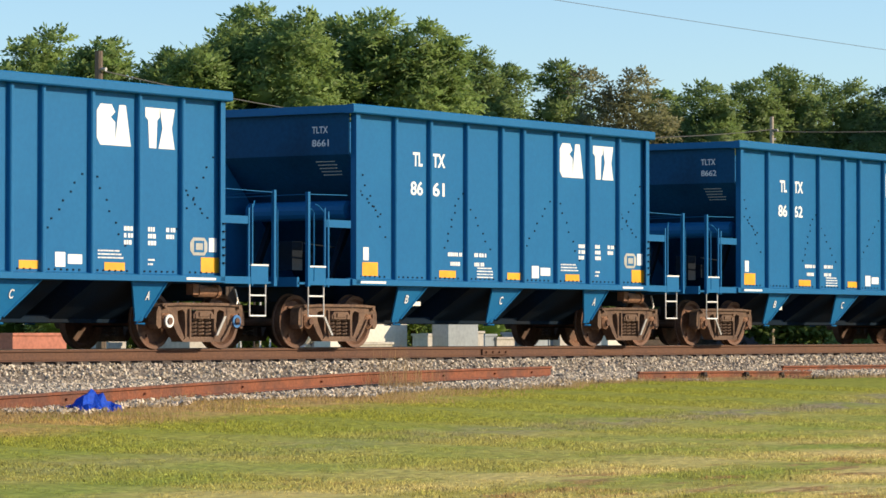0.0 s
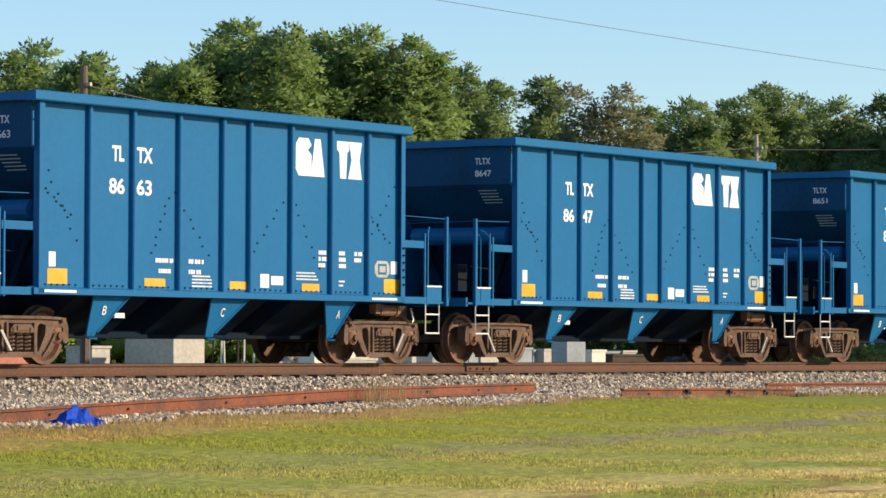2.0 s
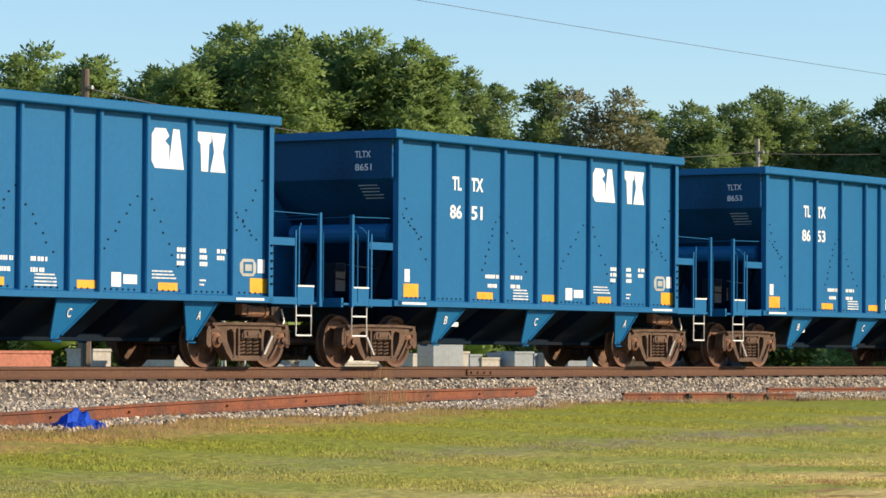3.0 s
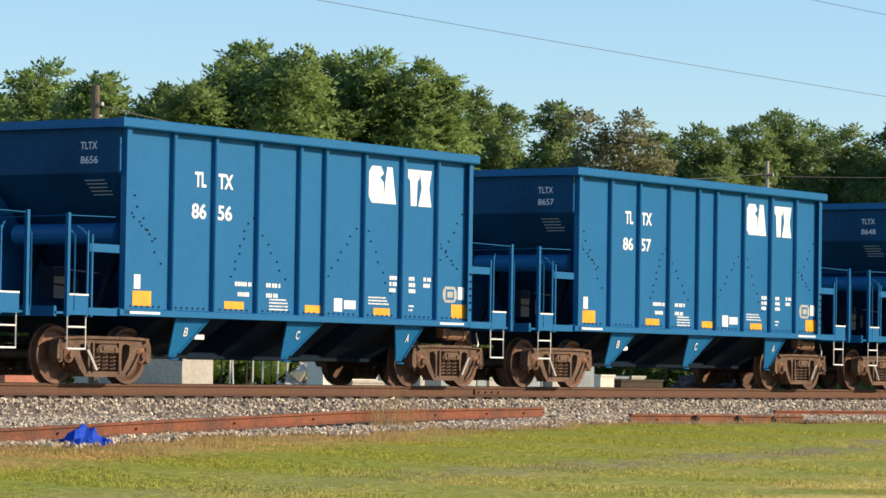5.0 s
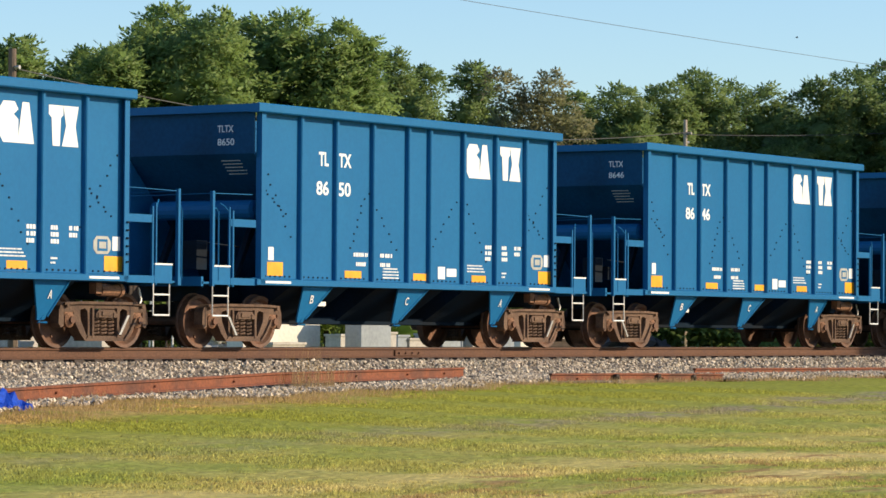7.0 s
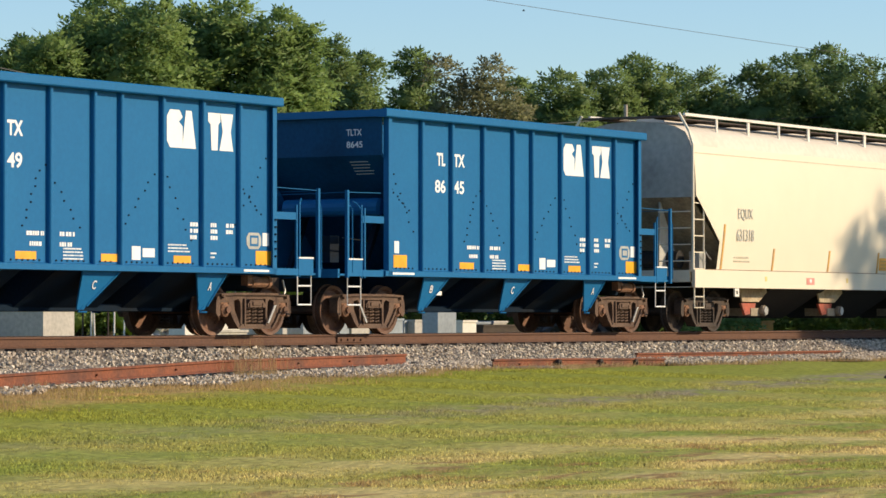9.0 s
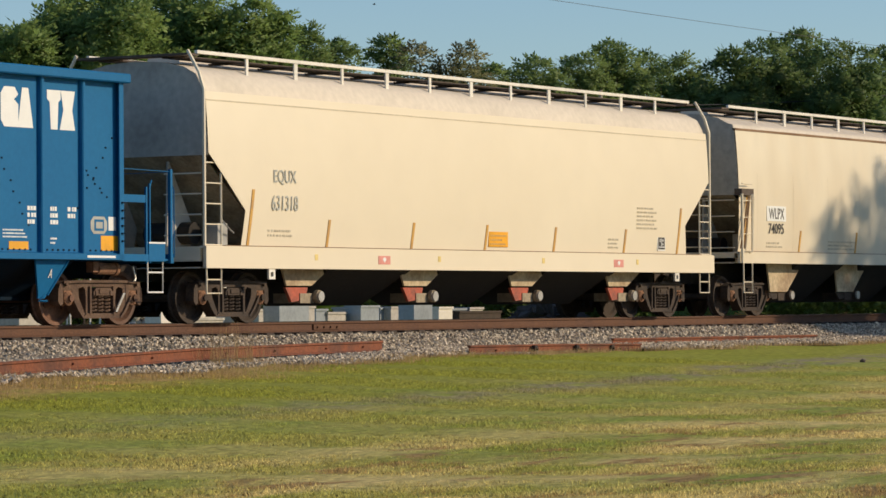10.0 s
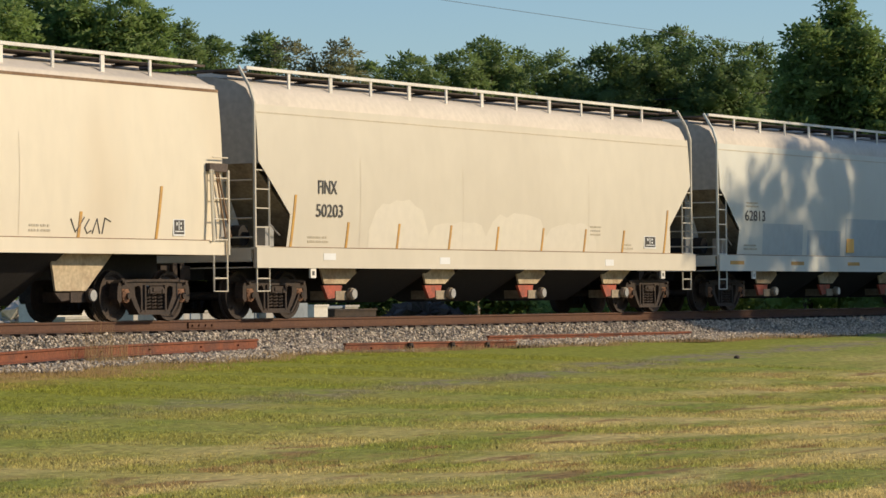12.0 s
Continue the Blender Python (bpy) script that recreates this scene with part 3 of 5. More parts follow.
    def mark(name, rects, material, label=""):
        q = Shape()
        shift, drop = (0.19, 0.09) if rects[0][0] < 1 or rects[0][0] > 9.4 else (0.26, 0.13)
        for a, b, z0, z1 in rects:
            if name != "stencil":
                q.box(a + shift, b + shift, y0, y1, z0 - drop, z1 - drop)
                continue
            at, h = a, z1 - z0
            while at < b - 0.02:                               # a row of unreadable characters
                w = min(b, at + dash.uniform(0.5, 1.1) * h) - at
                q.box(at + shift, at + shift + w, y0, y1, z0 - drop, z1 - drop)
                at += w + h * dash.choice((0.22, 0.22, 0.22, 0.6))
        ob = part(name, q, material, car, label)
        if len(rects) > 1:
            ob["kind"] = "stuff"
        return ob
    # the owner's sign: four plain bold white blocks
    for outline in ([(6.80, 3.28), (6.89, 3.17), (7.25, 3.17), (7.25, 3.54), (7.14, 3.62), (7.25, 3.70), (7.16, 3.82), (6.89, 3.82), (6.80, 3.71)],
                    [(7.235, 3.17), (7.35, 3.82), (7.51, 3.82), (7.635, 3.17)],
                    [(8.00, 3.82), (8.36, 3.82), (8.36, 3.67), (8.30, 3.62), (8.275, 3.17), (8.10, 3.17), (8.07, 3.62), (8.00, 3.67)],
                    [(8.365, 3.82), (8.745, 3.82), (8.67, 3.50), (8.745, 3.17), (8.335, 3.17), (8.435, 3.50)]):
        part("sign_block", Shape().prism([(x + 0.045, z + 0.01) for x, z in outline], y0, y1), WHITE, car, "bold white block of the owner's sign")
    for r in ((0.21, 0.68, 1.30, 1.54), (2.52, 3.05, 1.34, 1.47), (4.76, 5.26, 1.33, 1.46), (6.78, 7.28, 1.33, 1.46), (9.22, 9.74, 1.33, 1.58)):
        mark("reflector", (r,), YELLOW, "yellow reflective patch")
    mark("white_patch", ((0.24, 0.40, 1.57, 1.80),), WHITE)
    mark("white_patch", ((5.60, 5.84, 1.37, 1.60),), WHITE)
    mark("white_patch", ((5.90, 6.24, 1.42, 1.57),), WHITE)
    mark("white_patch", ((9.50, 9.70, 1.63, 1.86),), WHITE)
    mark("stencil", [(a, b, z, z + 0.07) for a, b, z in ((2.80, 3.25, 1.73), (2.88, 3.22, 1.56), (3.66, 4.05, 1.73), (3.66, 3.98, 1.56))], WHITE)
    mark("stencil", [(3.75, 4.28 - 0.05 * (i == 3), 1.35 + 0.055 * i, 1.375 + 0.055 * i) for i in range(4)], WHITE)
    mark("stencil", [(6.62, 7.26 - 0.05 * i, 1.52 + 0.055 * i, 1.545 + 0.055 * i) for i in range(3)], WHITE)
    mark("stencil", [(a, a + w, z, z + 0.07) for a, w, zs in ((7.26, 0.22, (1.75, 1.86, 1.97)), (7.86, 0.20, (1.75, 1.86, 1.97)), (8.32, 0.26, (1.86, 1.97))) for z in zs], WHITE)
    mark("stencil", [(7.86, 8.05, 1.50, 1.53), (7.86, 7.98, 1.43, 1.46)], WHITE)
    e = 9.20
    plate = part("inspection_sign", Shape().prism([(e, 1.56), (e + 0.08, 1.48), (e + 0.37, 1.48), (e + 0.45, 1.56), (e + 0.45, 1.69), (e + 0.37, 1.77), (e + 0.08, 1.77), (e, 1.69)], y0, y1), GREYMARK, car, "pale octagonal inspection stencil")
    part("stencil_field", Shape().box(e + 0.1, e + 0.36, y0 - 0.004, y0 - 0.001, 1.53, 1.72), BLUE, plate)
    part("stencil_field", Shape().box(e + 0.14, e + 0.32, y0 - 0.007, y0 - 0.005, 1.57, 1.68), GREYMARK, plate)
    for a, b in ((0.22, 0.98), (8.98, 9.75)):
        part("sill_stripe", Shape().plate([(a, -1.502, 1.075), (b, -1.502, 1.075), (b, -1.502, 1.115), (a, -1.502, 1.115)], (0, -1, 0), 0.004), WHITE, car)
    q = Shape()
    for i in range(5):
        z = 3.20 - 0.055 * i
        x = 0.02 + (3.32 - z) * 1.036 - 0.012
        at = -0.60
        while at > -0.98 - 0.04 * (i % 2):
            w = dash.uniform(0.02, 0.06)
            q.box(x - 0.008, x + 0.006, at - w, at, z, z + 0.017)
            at -= w + 0.012
    part("stencil", q, GREYMARK, car)["kind"] = "stuff"
    part("reporting_mark", lettering("TLTX", 0.34, 0.12, WHITE, 0.01), None, car, at=on_end(0.012, -0.60, 3.70))
    for x, letter in ((1.86, "B"), (4.92, "C"), (8.20, "A")):
        part("chute_letter", lettering(letter, 0.10, 0.15, WHITE, 0.01), None, car, at=Matrix.Translation((x, -1.279, 0.74)) @ Matrix.Rotation(radians(106.7), 4, "X"))
    add_truck(car, BODY / 2 - 4.878, "rust", -1)
    add_truck(car, BODY / 2 + 4.878, "rust", 1)
    return car


NUMBERS = {0: "8661", 1: "8662", 2: "8663", 3: "8647", 4: "8651", 5: "8653", 6: "8656", 7: "8657", 8: "8648", 9: "8650", 10: "8646", 11: "8649", 12: "8645"}
CARS = []
first = blue_hopper()
for k in range(-1, 13):
    start = 47.50 + 13.598 * k
    car = first if k == -1 else copy_thing(first, pose(start, TRACK, 0))
    car.matrix_basis = pose(start, TRACK, 0)
    CARS.append((car, start))
for (car, start), k in zip(CARS, range(-1, 13)):
    if k in NUMBERS:
        number = NUMBERS[k]
        tagged(car, f"bright blue steel open-top hopper car numbered {number} with rusty trucks")
        part("car_number", lettering(number[:2], 0.38, 0.25, WHITE, 0.022), None, car, at=on_side(1.88, 2.67, -1.402))
        part("car_number", lettering(number[2:], 0.38, 0.25, WHITE, 0.022), None, car, at=on_side(2.57, 2.67, -1.402))
        part("car_number", lettering(number, 0.36, 0.12, WHITE, 0.01), None, car, at=on_end(0.012, -0.60, 3.47))


# ---------------------------------------------------------------- covered hopper cars
def covered_hopper(name_label, start, length, paint, roof, marks, sill=(0.92, 1.30), cut=True, chutes=(3.87, 7.9, 12.0, 16.1), chute_z=0.62, gate=REDGATE, group="covered hopper cars of the train"):
    car = thing("covered_hopper_car", name_label, "freight car", pose(start, TRACK, 0), group)
    L, z0, z1 = length, sill[0], sill[1]

    def side_y(z):
        """Half width of the curved side at a height."""
        t = (z - 1.2) / 2.85
        return 1.50 + 0.11 * math.sin(math.pi * min(1, max(0, t * 0.75 + 0.1))) - 0.03 * t
    eave = 4.02 if cut else 4.20
    # curved side sheets; the end panels are cut away below
    rows_n = 14

    def sheet(cols):
        q = Shape()
        for x, lo in cols:
            q.v += [(x, -side_y(lo + (eave - lo) * j / rows_n), lo + (eave - lo) * j / rows_n) for j in range(rows_n + 1)]
        w_ = rows_n + 1
        q.f = [(i * w_ + j, (i + 1) * w_ + j, (i + 1) * w_ + j + 1, i * w_ + j + 1) for i in range(len(cols) - 1) for j in range(rows_n)]
        return q
    lo = z1 - 0.02
    if cut:
        panels = [[(0.15, 2.94), (0.7, 2.46), (1.28, 1.95)], [(1.28, 1.95), (L - 1.28, 1.95)], [(L - 1.28, 1.95), (L - 0.7, 2.46), (L - 0.15, 2.94)]]
    else:
        panels = [[(0.10, lo), (L - 0.10, lo)]]
    for k in (-1, 1):
        q = Shape()
        for cols in panels:
            one = sheet(cols)
            q.faces([(x, -k * y, z) for x, y, z in one.v], one.f)
        if cut:                                                    # the strip below the cuts
            n_ = 6
            q.faces([(x, k * side_y(lo + (1.95 - lo) * j / n_), lo + (1.95 - lo) * j / n_) for xa, xb in ((1.18, 1.28), (L - 1.18, L - 1.28)) for j in range(n_ + 1) for x in (xa + (xb - xa) * j / n_,)],
                    [(j, n_ + 1 + j, n_ + 2 + j, j + 1) for j in range(n_)])
        me = q.mesh("side_sheet", paint, True)
        part("side_sheet", me, None, car)
    # roof
    prof = [(1.47, eave), (1.44, eave + 0.10), (1.32, 4.33), (1.05, 4.47), (0.6, 4.56), (0, 4.60)]
    prof = [(-a, b) for a, b in prof] + [(a, b) for a, b in reversed(prof[:-1])]
    x0, x1 = (0.15, L - 0.15) if cut else (0.10, L - 0.10)
    s = Shape()
    s.faces([(x, y, z) for x in (x0, x1) for y, z in prof], [(i, i + 1, len(prof) + i + 1, len(prof) + i) for i in range(len(prof) - 1)])
    part("roof", s, roof, car, smooth=True)
    for k in (-1, 1):
        zb = eave - (0.02 if cut else 0.0)
        # Without cuts, the strip's brown carries the shadow line under the roof lip.
        part("eave_strip", Shape().box(x0, x1, min(k * 1.44, k * (1.50 if cut else 1.515)), max(k * 1.44, k * (1.50 if cut else 1.515)), zb - (0.02 if cut else 0.035), zb + 0.02), SEAM if cut else EAVE_RUST_SHADE, car)
        if cut:
            part("eave_strip", Shape().box(x0, x1, min(k * (side_y(3.87) - 0.02), k * (side_y(3.87) + 0.008)), max(k * (side_y(3.87) - 0.02), k * (side_y(3.87) + 0.008)), 3.86, 3.88), SEAM, car)
    # ends: upright plate above, slope sheet below
    for x, k in ((x0, 1), (x1, -1)):
        low = 2.90 if cut else 2.7
        pts = [(y, z) for y, z in prof] + [(side_y(z) - 0.02, z) for z in (3.6, 3.2, low)] + [(-side_y(z) + 0.02, z) for z in (low, 3.2, 3.6)]
        s = Shape().prism(pts, x, x + k * 0.03, "x")
        part("end_plate", s, END_SHADE, car)
        s = Shape().prism([(x, low), (x + k * 0.06, low), (x + k * 2.6, z0 + 0.1), (x + k * 2.5, z0 + 0.1)], -1.45, 1.45)
        part("slope_sheet", s, GRIMY, car)
        for yy in (-0.62, 0.62):                                  # upright gussets between slope and platform
            part("end_gusset", Shape().prism([(x + k * 0.12, low - 0.05), (x + k * 0.05, z1 - 0.05), (x + k * 0.75, z1 - 0.05), (x + k * 0.85, z1 + 0.35)], yy - 0.02, yy + 0.02), END_SHADE, car)
        e = 0.0 if x == x0 else L
        s = Shape().box(min(e - k * 0.0, e + k * 1.7), max(e - k * 0.0, e + k * 1.7), -1.5, 1.5, z0 + 0.02, z0 + 0.12)
        s.box(min(e, e + k * 0.08), max(e, e + k * 0.08), -1.5, 1.5, z0, z1)
        part("end_platform", s, paint, car)
        part("coupler", Shape().box(min(e - k * 0.55, e), max(e - k * 0.55, e), -0.13, 0.13, 0.72, 0.98).box(min(e - k * 0.55, e - k * 0.3), max(e - k * 0.55, e - k * 0.3), -0.2, 0.2, 0.68, 1.02), RUST_DARK, car)
        for yy in (-1, 1):
            # corner ladder: two stiles, rungs and a stirrup below
            xa, xb = e + k * 0.06, e + k * 0.56
            lad = Shape()
            y = yy * (1.56 if cut else 1.69)
            top = 4.10 if cut else 2.72
            bend = [(xa, y, z0), (xa, y, 4.05), (xa + k * 0.0, yy * 1.46, 4.35), (xa, yy * 1.22, 4.74)] if cut else [(xa, y, z0), (xa, y, top)]
            lad.bent(bend, 0.032, 6)
            lad.rod((xb, y, z1), (xb, y, 2.75 if cut else top), 0.02, n=5)
            for i in range(5):
                zz = z1 + 0.03 + i * (0.36 if cut else 0.38)
                lad.rod((xa, y, zz), (xb, y, zz), 0.014, n=5)
            lad.bent([(xa + k * 0.05, y, z0), (xa + k * 0.05, y, 0.48), (xb, y, 0.48), (xb, y, z0)], 0.018, 5)
            lad.rod((xa + k * 0.05, y, 0.72), (xb, y, 0.72), 0.014, n=5)
            if not cut:
                lad.rod((xb, y, z1), (xb + k * 0.08, y, top), 0.03, n=6)
                part("ladder_bracket", Shape().box(min(xa, xb + k * 0.1), max(xa, xb + k * 0.1), min(yy * 1.5, y), max(yy * 1.5, y), top - 0.03, top + 0.12), GRATING, car)
                for dx in (0.10, 0.16):
                    part("strap", Shape().rod((xb - k * dx, y, top - 0.05), (xa + k * (0.40 - dx * 3), y, z1 + 0.08), 0.022, n=5), EAVE_RUST_SHADE, car)
            part("ladder", lad, paint, car)
        for zz in (1.5, 1.86, 2.22, 2.58):
            part("end_rung", Shape().rod((e + k * 0.05, -1.5, zz), (e + k * 0.05, -0.7, zz), 0.014, n=5), paint, car)
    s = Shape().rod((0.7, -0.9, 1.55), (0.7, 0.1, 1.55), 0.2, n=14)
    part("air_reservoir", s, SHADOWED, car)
    part("brake_gear", Shape().box(0.75, 1.05, -1.35, -1.1, z1, z1 + 0.42).bent([(0.62, -1.5, z1 + 0.5), (0.95, -1.48, z1 + 0.3), (1.1, -1.45, z1 + 0.25)], 0.015, 5), GALV, car)
    # side sill and underframe
    for k in (-1, 1):
        q = Shape().box(0.0, L, min(k * 1.60, k * 1.64), max(k * 1.60, k * 1.64), z0, z1)
        q.box(0.0, L, min(k * 1.50, k * 1.63), max(k * 1.50, k * 1.63), z1 - 0.03, z1 + 0.012)
        part("side_sill", q, paint, car)
        part("sill_seam", Shape().box(0.6, L - 0.6, min(k * 1.55, k * 1.636), max(k * 1.55, k * 1.636), z1 + 0.012, z1 + 0.026), EAVE_RUST_SHADE, car)
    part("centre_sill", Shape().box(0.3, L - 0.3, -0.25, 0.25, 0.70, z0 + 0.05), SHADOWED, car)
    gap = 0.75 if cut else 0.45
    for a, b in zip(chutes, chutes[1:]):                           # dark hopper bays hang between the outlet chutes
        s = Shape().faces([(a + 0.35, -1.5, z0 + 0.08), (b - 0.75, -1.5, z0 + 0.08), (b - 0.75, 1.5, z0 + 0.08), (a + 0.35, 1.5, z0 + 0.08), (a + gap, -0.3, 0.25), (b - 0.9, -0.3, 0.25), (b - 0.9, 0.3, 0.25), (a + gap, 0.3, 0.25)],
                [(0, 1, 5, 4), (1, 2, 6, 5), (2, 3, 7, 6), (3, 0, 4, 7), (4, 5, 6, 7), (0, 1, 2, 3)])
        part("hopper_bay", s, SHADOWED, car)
    for c in chutes:
        for k in (1, -1):
            ch = part("chute", Shape().prism([(c - 0.95, z0 + 0.03), (c + (0.65 if cut else 0.95), z0 + 0.03), (c + (0.02 if cut else 0.1), chute_z), (c - 0.80, chute_z)], k * 1.24, k * 1.20), TAN_CHUTE, car)
        q = Shape().prism([(c - 0.75, chute_z - 0.03), (c - 0.02, chute_z - 0.03), (c - 0.1, 0.36), (c - 0.55, 0.32)], -1.18, -1.12)
        part("gate", q, gate, ch)
        q = Shape().box(c - 0.30, c + 0.15, -1.2, -0.6, 0.30, 0.48).rod((c + 0.2, -1.3, 0.42), (c + 0.2, -1.22, 0.42), 0.12, n=12)
        part("gate_end", q, GRIMY if cut else RUST_DARK, ch)
        part("gate_knob", Shape().rod((c + 0.2, -1.34, 0.42), (c + 0.2, -1.3, 0.42), 0.1, n=10), GALV, ch)
    # roof walk: railing strip, posts, grating, hatches
    ra, rb = 0.35, L - 0.35
    for k in (-1, 1):
        part("roof_rail", Shape().box(ra, rb, min(k * 1.16, k * 1.22), max(k * 1.16, k * 1.22), 4.70, 4.76), PALE_RAIL, car)
    n = 12
    for i in range(1, n):
        x = ra + (rb - ra) * i / n
        w = 0.035 if i % 2 else 0.055
        for k in (-1, 1):
            part("rail_post", Shape().box(x - w, x + w, min(k * 1.17, k * 1.20), max(k * 1.17, k * 1.20), 4.38, 4.72), PALE_RAIL, car)
        part("walk_bracket", Shape().box(x - 0.03, x + 0.03, -1.16, 1.16, 4.60, 4.64), GRATING, car)
    for k in (-1, 1):
        part("walkway", Shape().box(ra, rb, min(k * 0.45, k * 0.95), max(k * 0.45, k * 0.95), 4.64, 4.67), GRATING, car)
    part("hatch_cover", Shape().prism([(-0.38, 4.58), (-0.33, 4.72), (0.33, 4.72), (0.38, 4.58)], 1.0, L - 1.0, "x"), roof, car)
    for e, k in ((0, 1), (L, -1)):
        part("end_walk", Shape().box(min(e + k * 0.05, e + k * 0.42), max(e + k * 0.05, e + k * 0.42), -1.2, 1.2, 4.66, 4.70), GRATING, car)
    dash = random.Random(int(start))
    if cut:
        for x in (2.05, L - 1.75):                                # white jacking eyes under the sill
            part("jacking_eye", Shape().box(x - 0.10, x - 0.045, -1.62, -1.58, z0 - 0.19, z0).box(x + 0.045, x + 0.10, -1.62, -1.58, z0 - 0.19, z0).box(x - 0.045, x + 0.045, -1.62, -1.58, z0 - 0.19, z0 - 0.14).box(x - 0.045, x + 0.045, -1.62, -1.58, z0 - 0.06, z0), PALE_RAIL, car, "pale jacking eye")
    # slanting stripes above the sill
    for x, h in marks["stripes"]:
        q = Shape()
        steps = max(2, int(h / 0.12))
        for j in range(steps):                                     # follows the bulge of the side
            (ha, ya), (hb, yb) = ((h * i / steps, -side_y(z1 + 0.03 + h * i / steps)) for i in (j, j + 1))
            za, zb, xa, xb = z1 + 0.03 + ha, z1 + 0.03 + hb, x + ha * 0.14, x + hb * 0.14
            q.faces([(xa, ya - 0.012, za), (xa + 0.075, ya - 0.012, za), (xb + 0.075, yb - 0.012, zb), (xb, yb - 0.012, zb), (xa, ya + 0.02, za), (xa + 0.075, ya + 0.02, za), (xb + 0.075, yb + 0.02, zb), (xb, yb + 0.02, zb)],
                    [(0, 1, 2, 3), (0, 3, 7, 4), (1, 5, 6, 2)])
        part("stripe", q, STREAK, car, "orange slanting stripe")
    for body, x, z, w, h, m in marks["words"]:
        part("reporting_mark", lettering(body, w, h, m, 0.005), None, car, at=on_side(x, z, -side_y(z + h / 2) - 0.014))
    for x, z, w, h, m, label in marks["plates"]:
        q = Shape().box(x, x + w, -side_y(z + h / 2) - 0.011 if z > z1 else -1.647, -side_y(z) + 0.02 if z > z1 else -1.638, z, z + h)
        plate = part("placard", q, m, car, label)
        if label == "amber notice placard":
            for i, ww in enumerate((0.8, 0.62, 0.86)):
                part("placard_line", Shape().box(x + w * 0.06, x + w * (0.06 + ww), -side_y(z + h / 2) - 0.016, -side_y(z + h / 2) - 0.01, z + h * (0.12 + 0.28 * i), z + h * (0.24 + 0.28 * i)), STREAK, plate)
        if label == "small red and white decal":
            part("decal_mark", Shape().prism([(x + w * 0.5, z + 0.03), (x + w * 0.36, z + 0.09), (x + w * 0.43, z + 0.13), (x + w * 0.57, z + 0.13), (x + w * 0.64, z + 0.09)], -1.652, -1.646), WHITE, plate)
        if label == "black data panel":
            yf = -side_y(z + h / 2) - 0.016
            for cx, cz, cw, ch_ in ((0.20, 0.62, 0.12, 0.22), (0.62, 0.66, 0.12, 0.18), (0.62, 0.36, 0.12, 0.16), (0.44, 0.30, 0.06, 0.62), (0.08, 0.16, 0.84, 0.07)):
                part("panel_cell", Shape().box(x + w * cx, x + w * (cx + cw), yf, yf + 0.01, z + h * cz, z + h * (cz + ch_)), WHITE, plate)
            part("panel_rim", Shape().box(x - 0.03, x + w + 0.03, yf + 0.008, yf + 0.05, z - 0.03, z + h + 0.03), WHITE, plate)
    for x, z, w, rows_ in marks["bars"]:
        q = Shape()
        for i in range(rows_):
            at, zr = x, z + i * 0.085
            while at < x + w * (1 - 0.12 * (i % 2)):
                wd = dash.uniform(0.03, 0.07)
                q.box(at, at + wd, -side_y(zr) - 0.012, -side_y(zr) + 0.02, zr, zr + 0.038)
                at += wd + dash.choice((0.015, 0.015, 0.05))
        part("stencil", q, FAINT, car)["kind"] = "stuff"
    for x in marks.get("seams", ()):
        q = Shape()
        for j in range(10):
            za, zb = z1 + 0.05 + 1.75 * j / 10, z1 + 0.05 + 1.75 * (j + 1) / 10
            q.faces([(x + dx, -side_y(z) - 0.004, z) for z in (za, zb) for dx in (0, 0.009)], [(0, 1, 3, 2)])
        part("weld_seam", q, SEAM, car)
    for x, wide, high in marks.get("patches", ()):
        rp = random.Random(int(x * 10))
        top = [(x + wide * i / 9, z1 + 0.06 + high * (1.0 if marks.get("square") else min(1.0, 0.35 + 1.5 * math.sin(math.pi * i / 9)) * rp.uniform(0.86, 1.04))) for i in range(10)]
        q = Shape()
        for xx, hh in top:
            for j in range(7):
                z = z1 + 0.04 + (hh - z1 - 0.04) * j / 6
                q.v.append((xx, -side_y(z) - 0.003, z))
        q.f = [(i * 7 + j, i * 7 + 7 + j, i * 7 + 8 + j, i * 7 + j + 1) for i in range(9) for j in range(6)]
        part("paint_patch", q, marks["patch_paint"], car, "paler brushed-over paint patch")
    for lines in marks.get("scrawl", ()):
        part("scrawl", Shape().bent([(x, -side_y(z) - 0.004, z) for x, z in lines], 0.014, 4), BLACKMARK, car, "black spray-painted scrawl")
    for x, key in ((L / 2 - 8.2, "dark"), (L / 2 + 8.2, "dark")):
        add_truck(car, x if length > 19 else x + (0.5 if x < L / 2 else -0.5), key)
    return car


def stripe_set(xs, first_h=1.0, h=0.5):
    return [(x, first_h if i in (0, len(xs) - 1) else h) for i, x in enumerate(xs)]


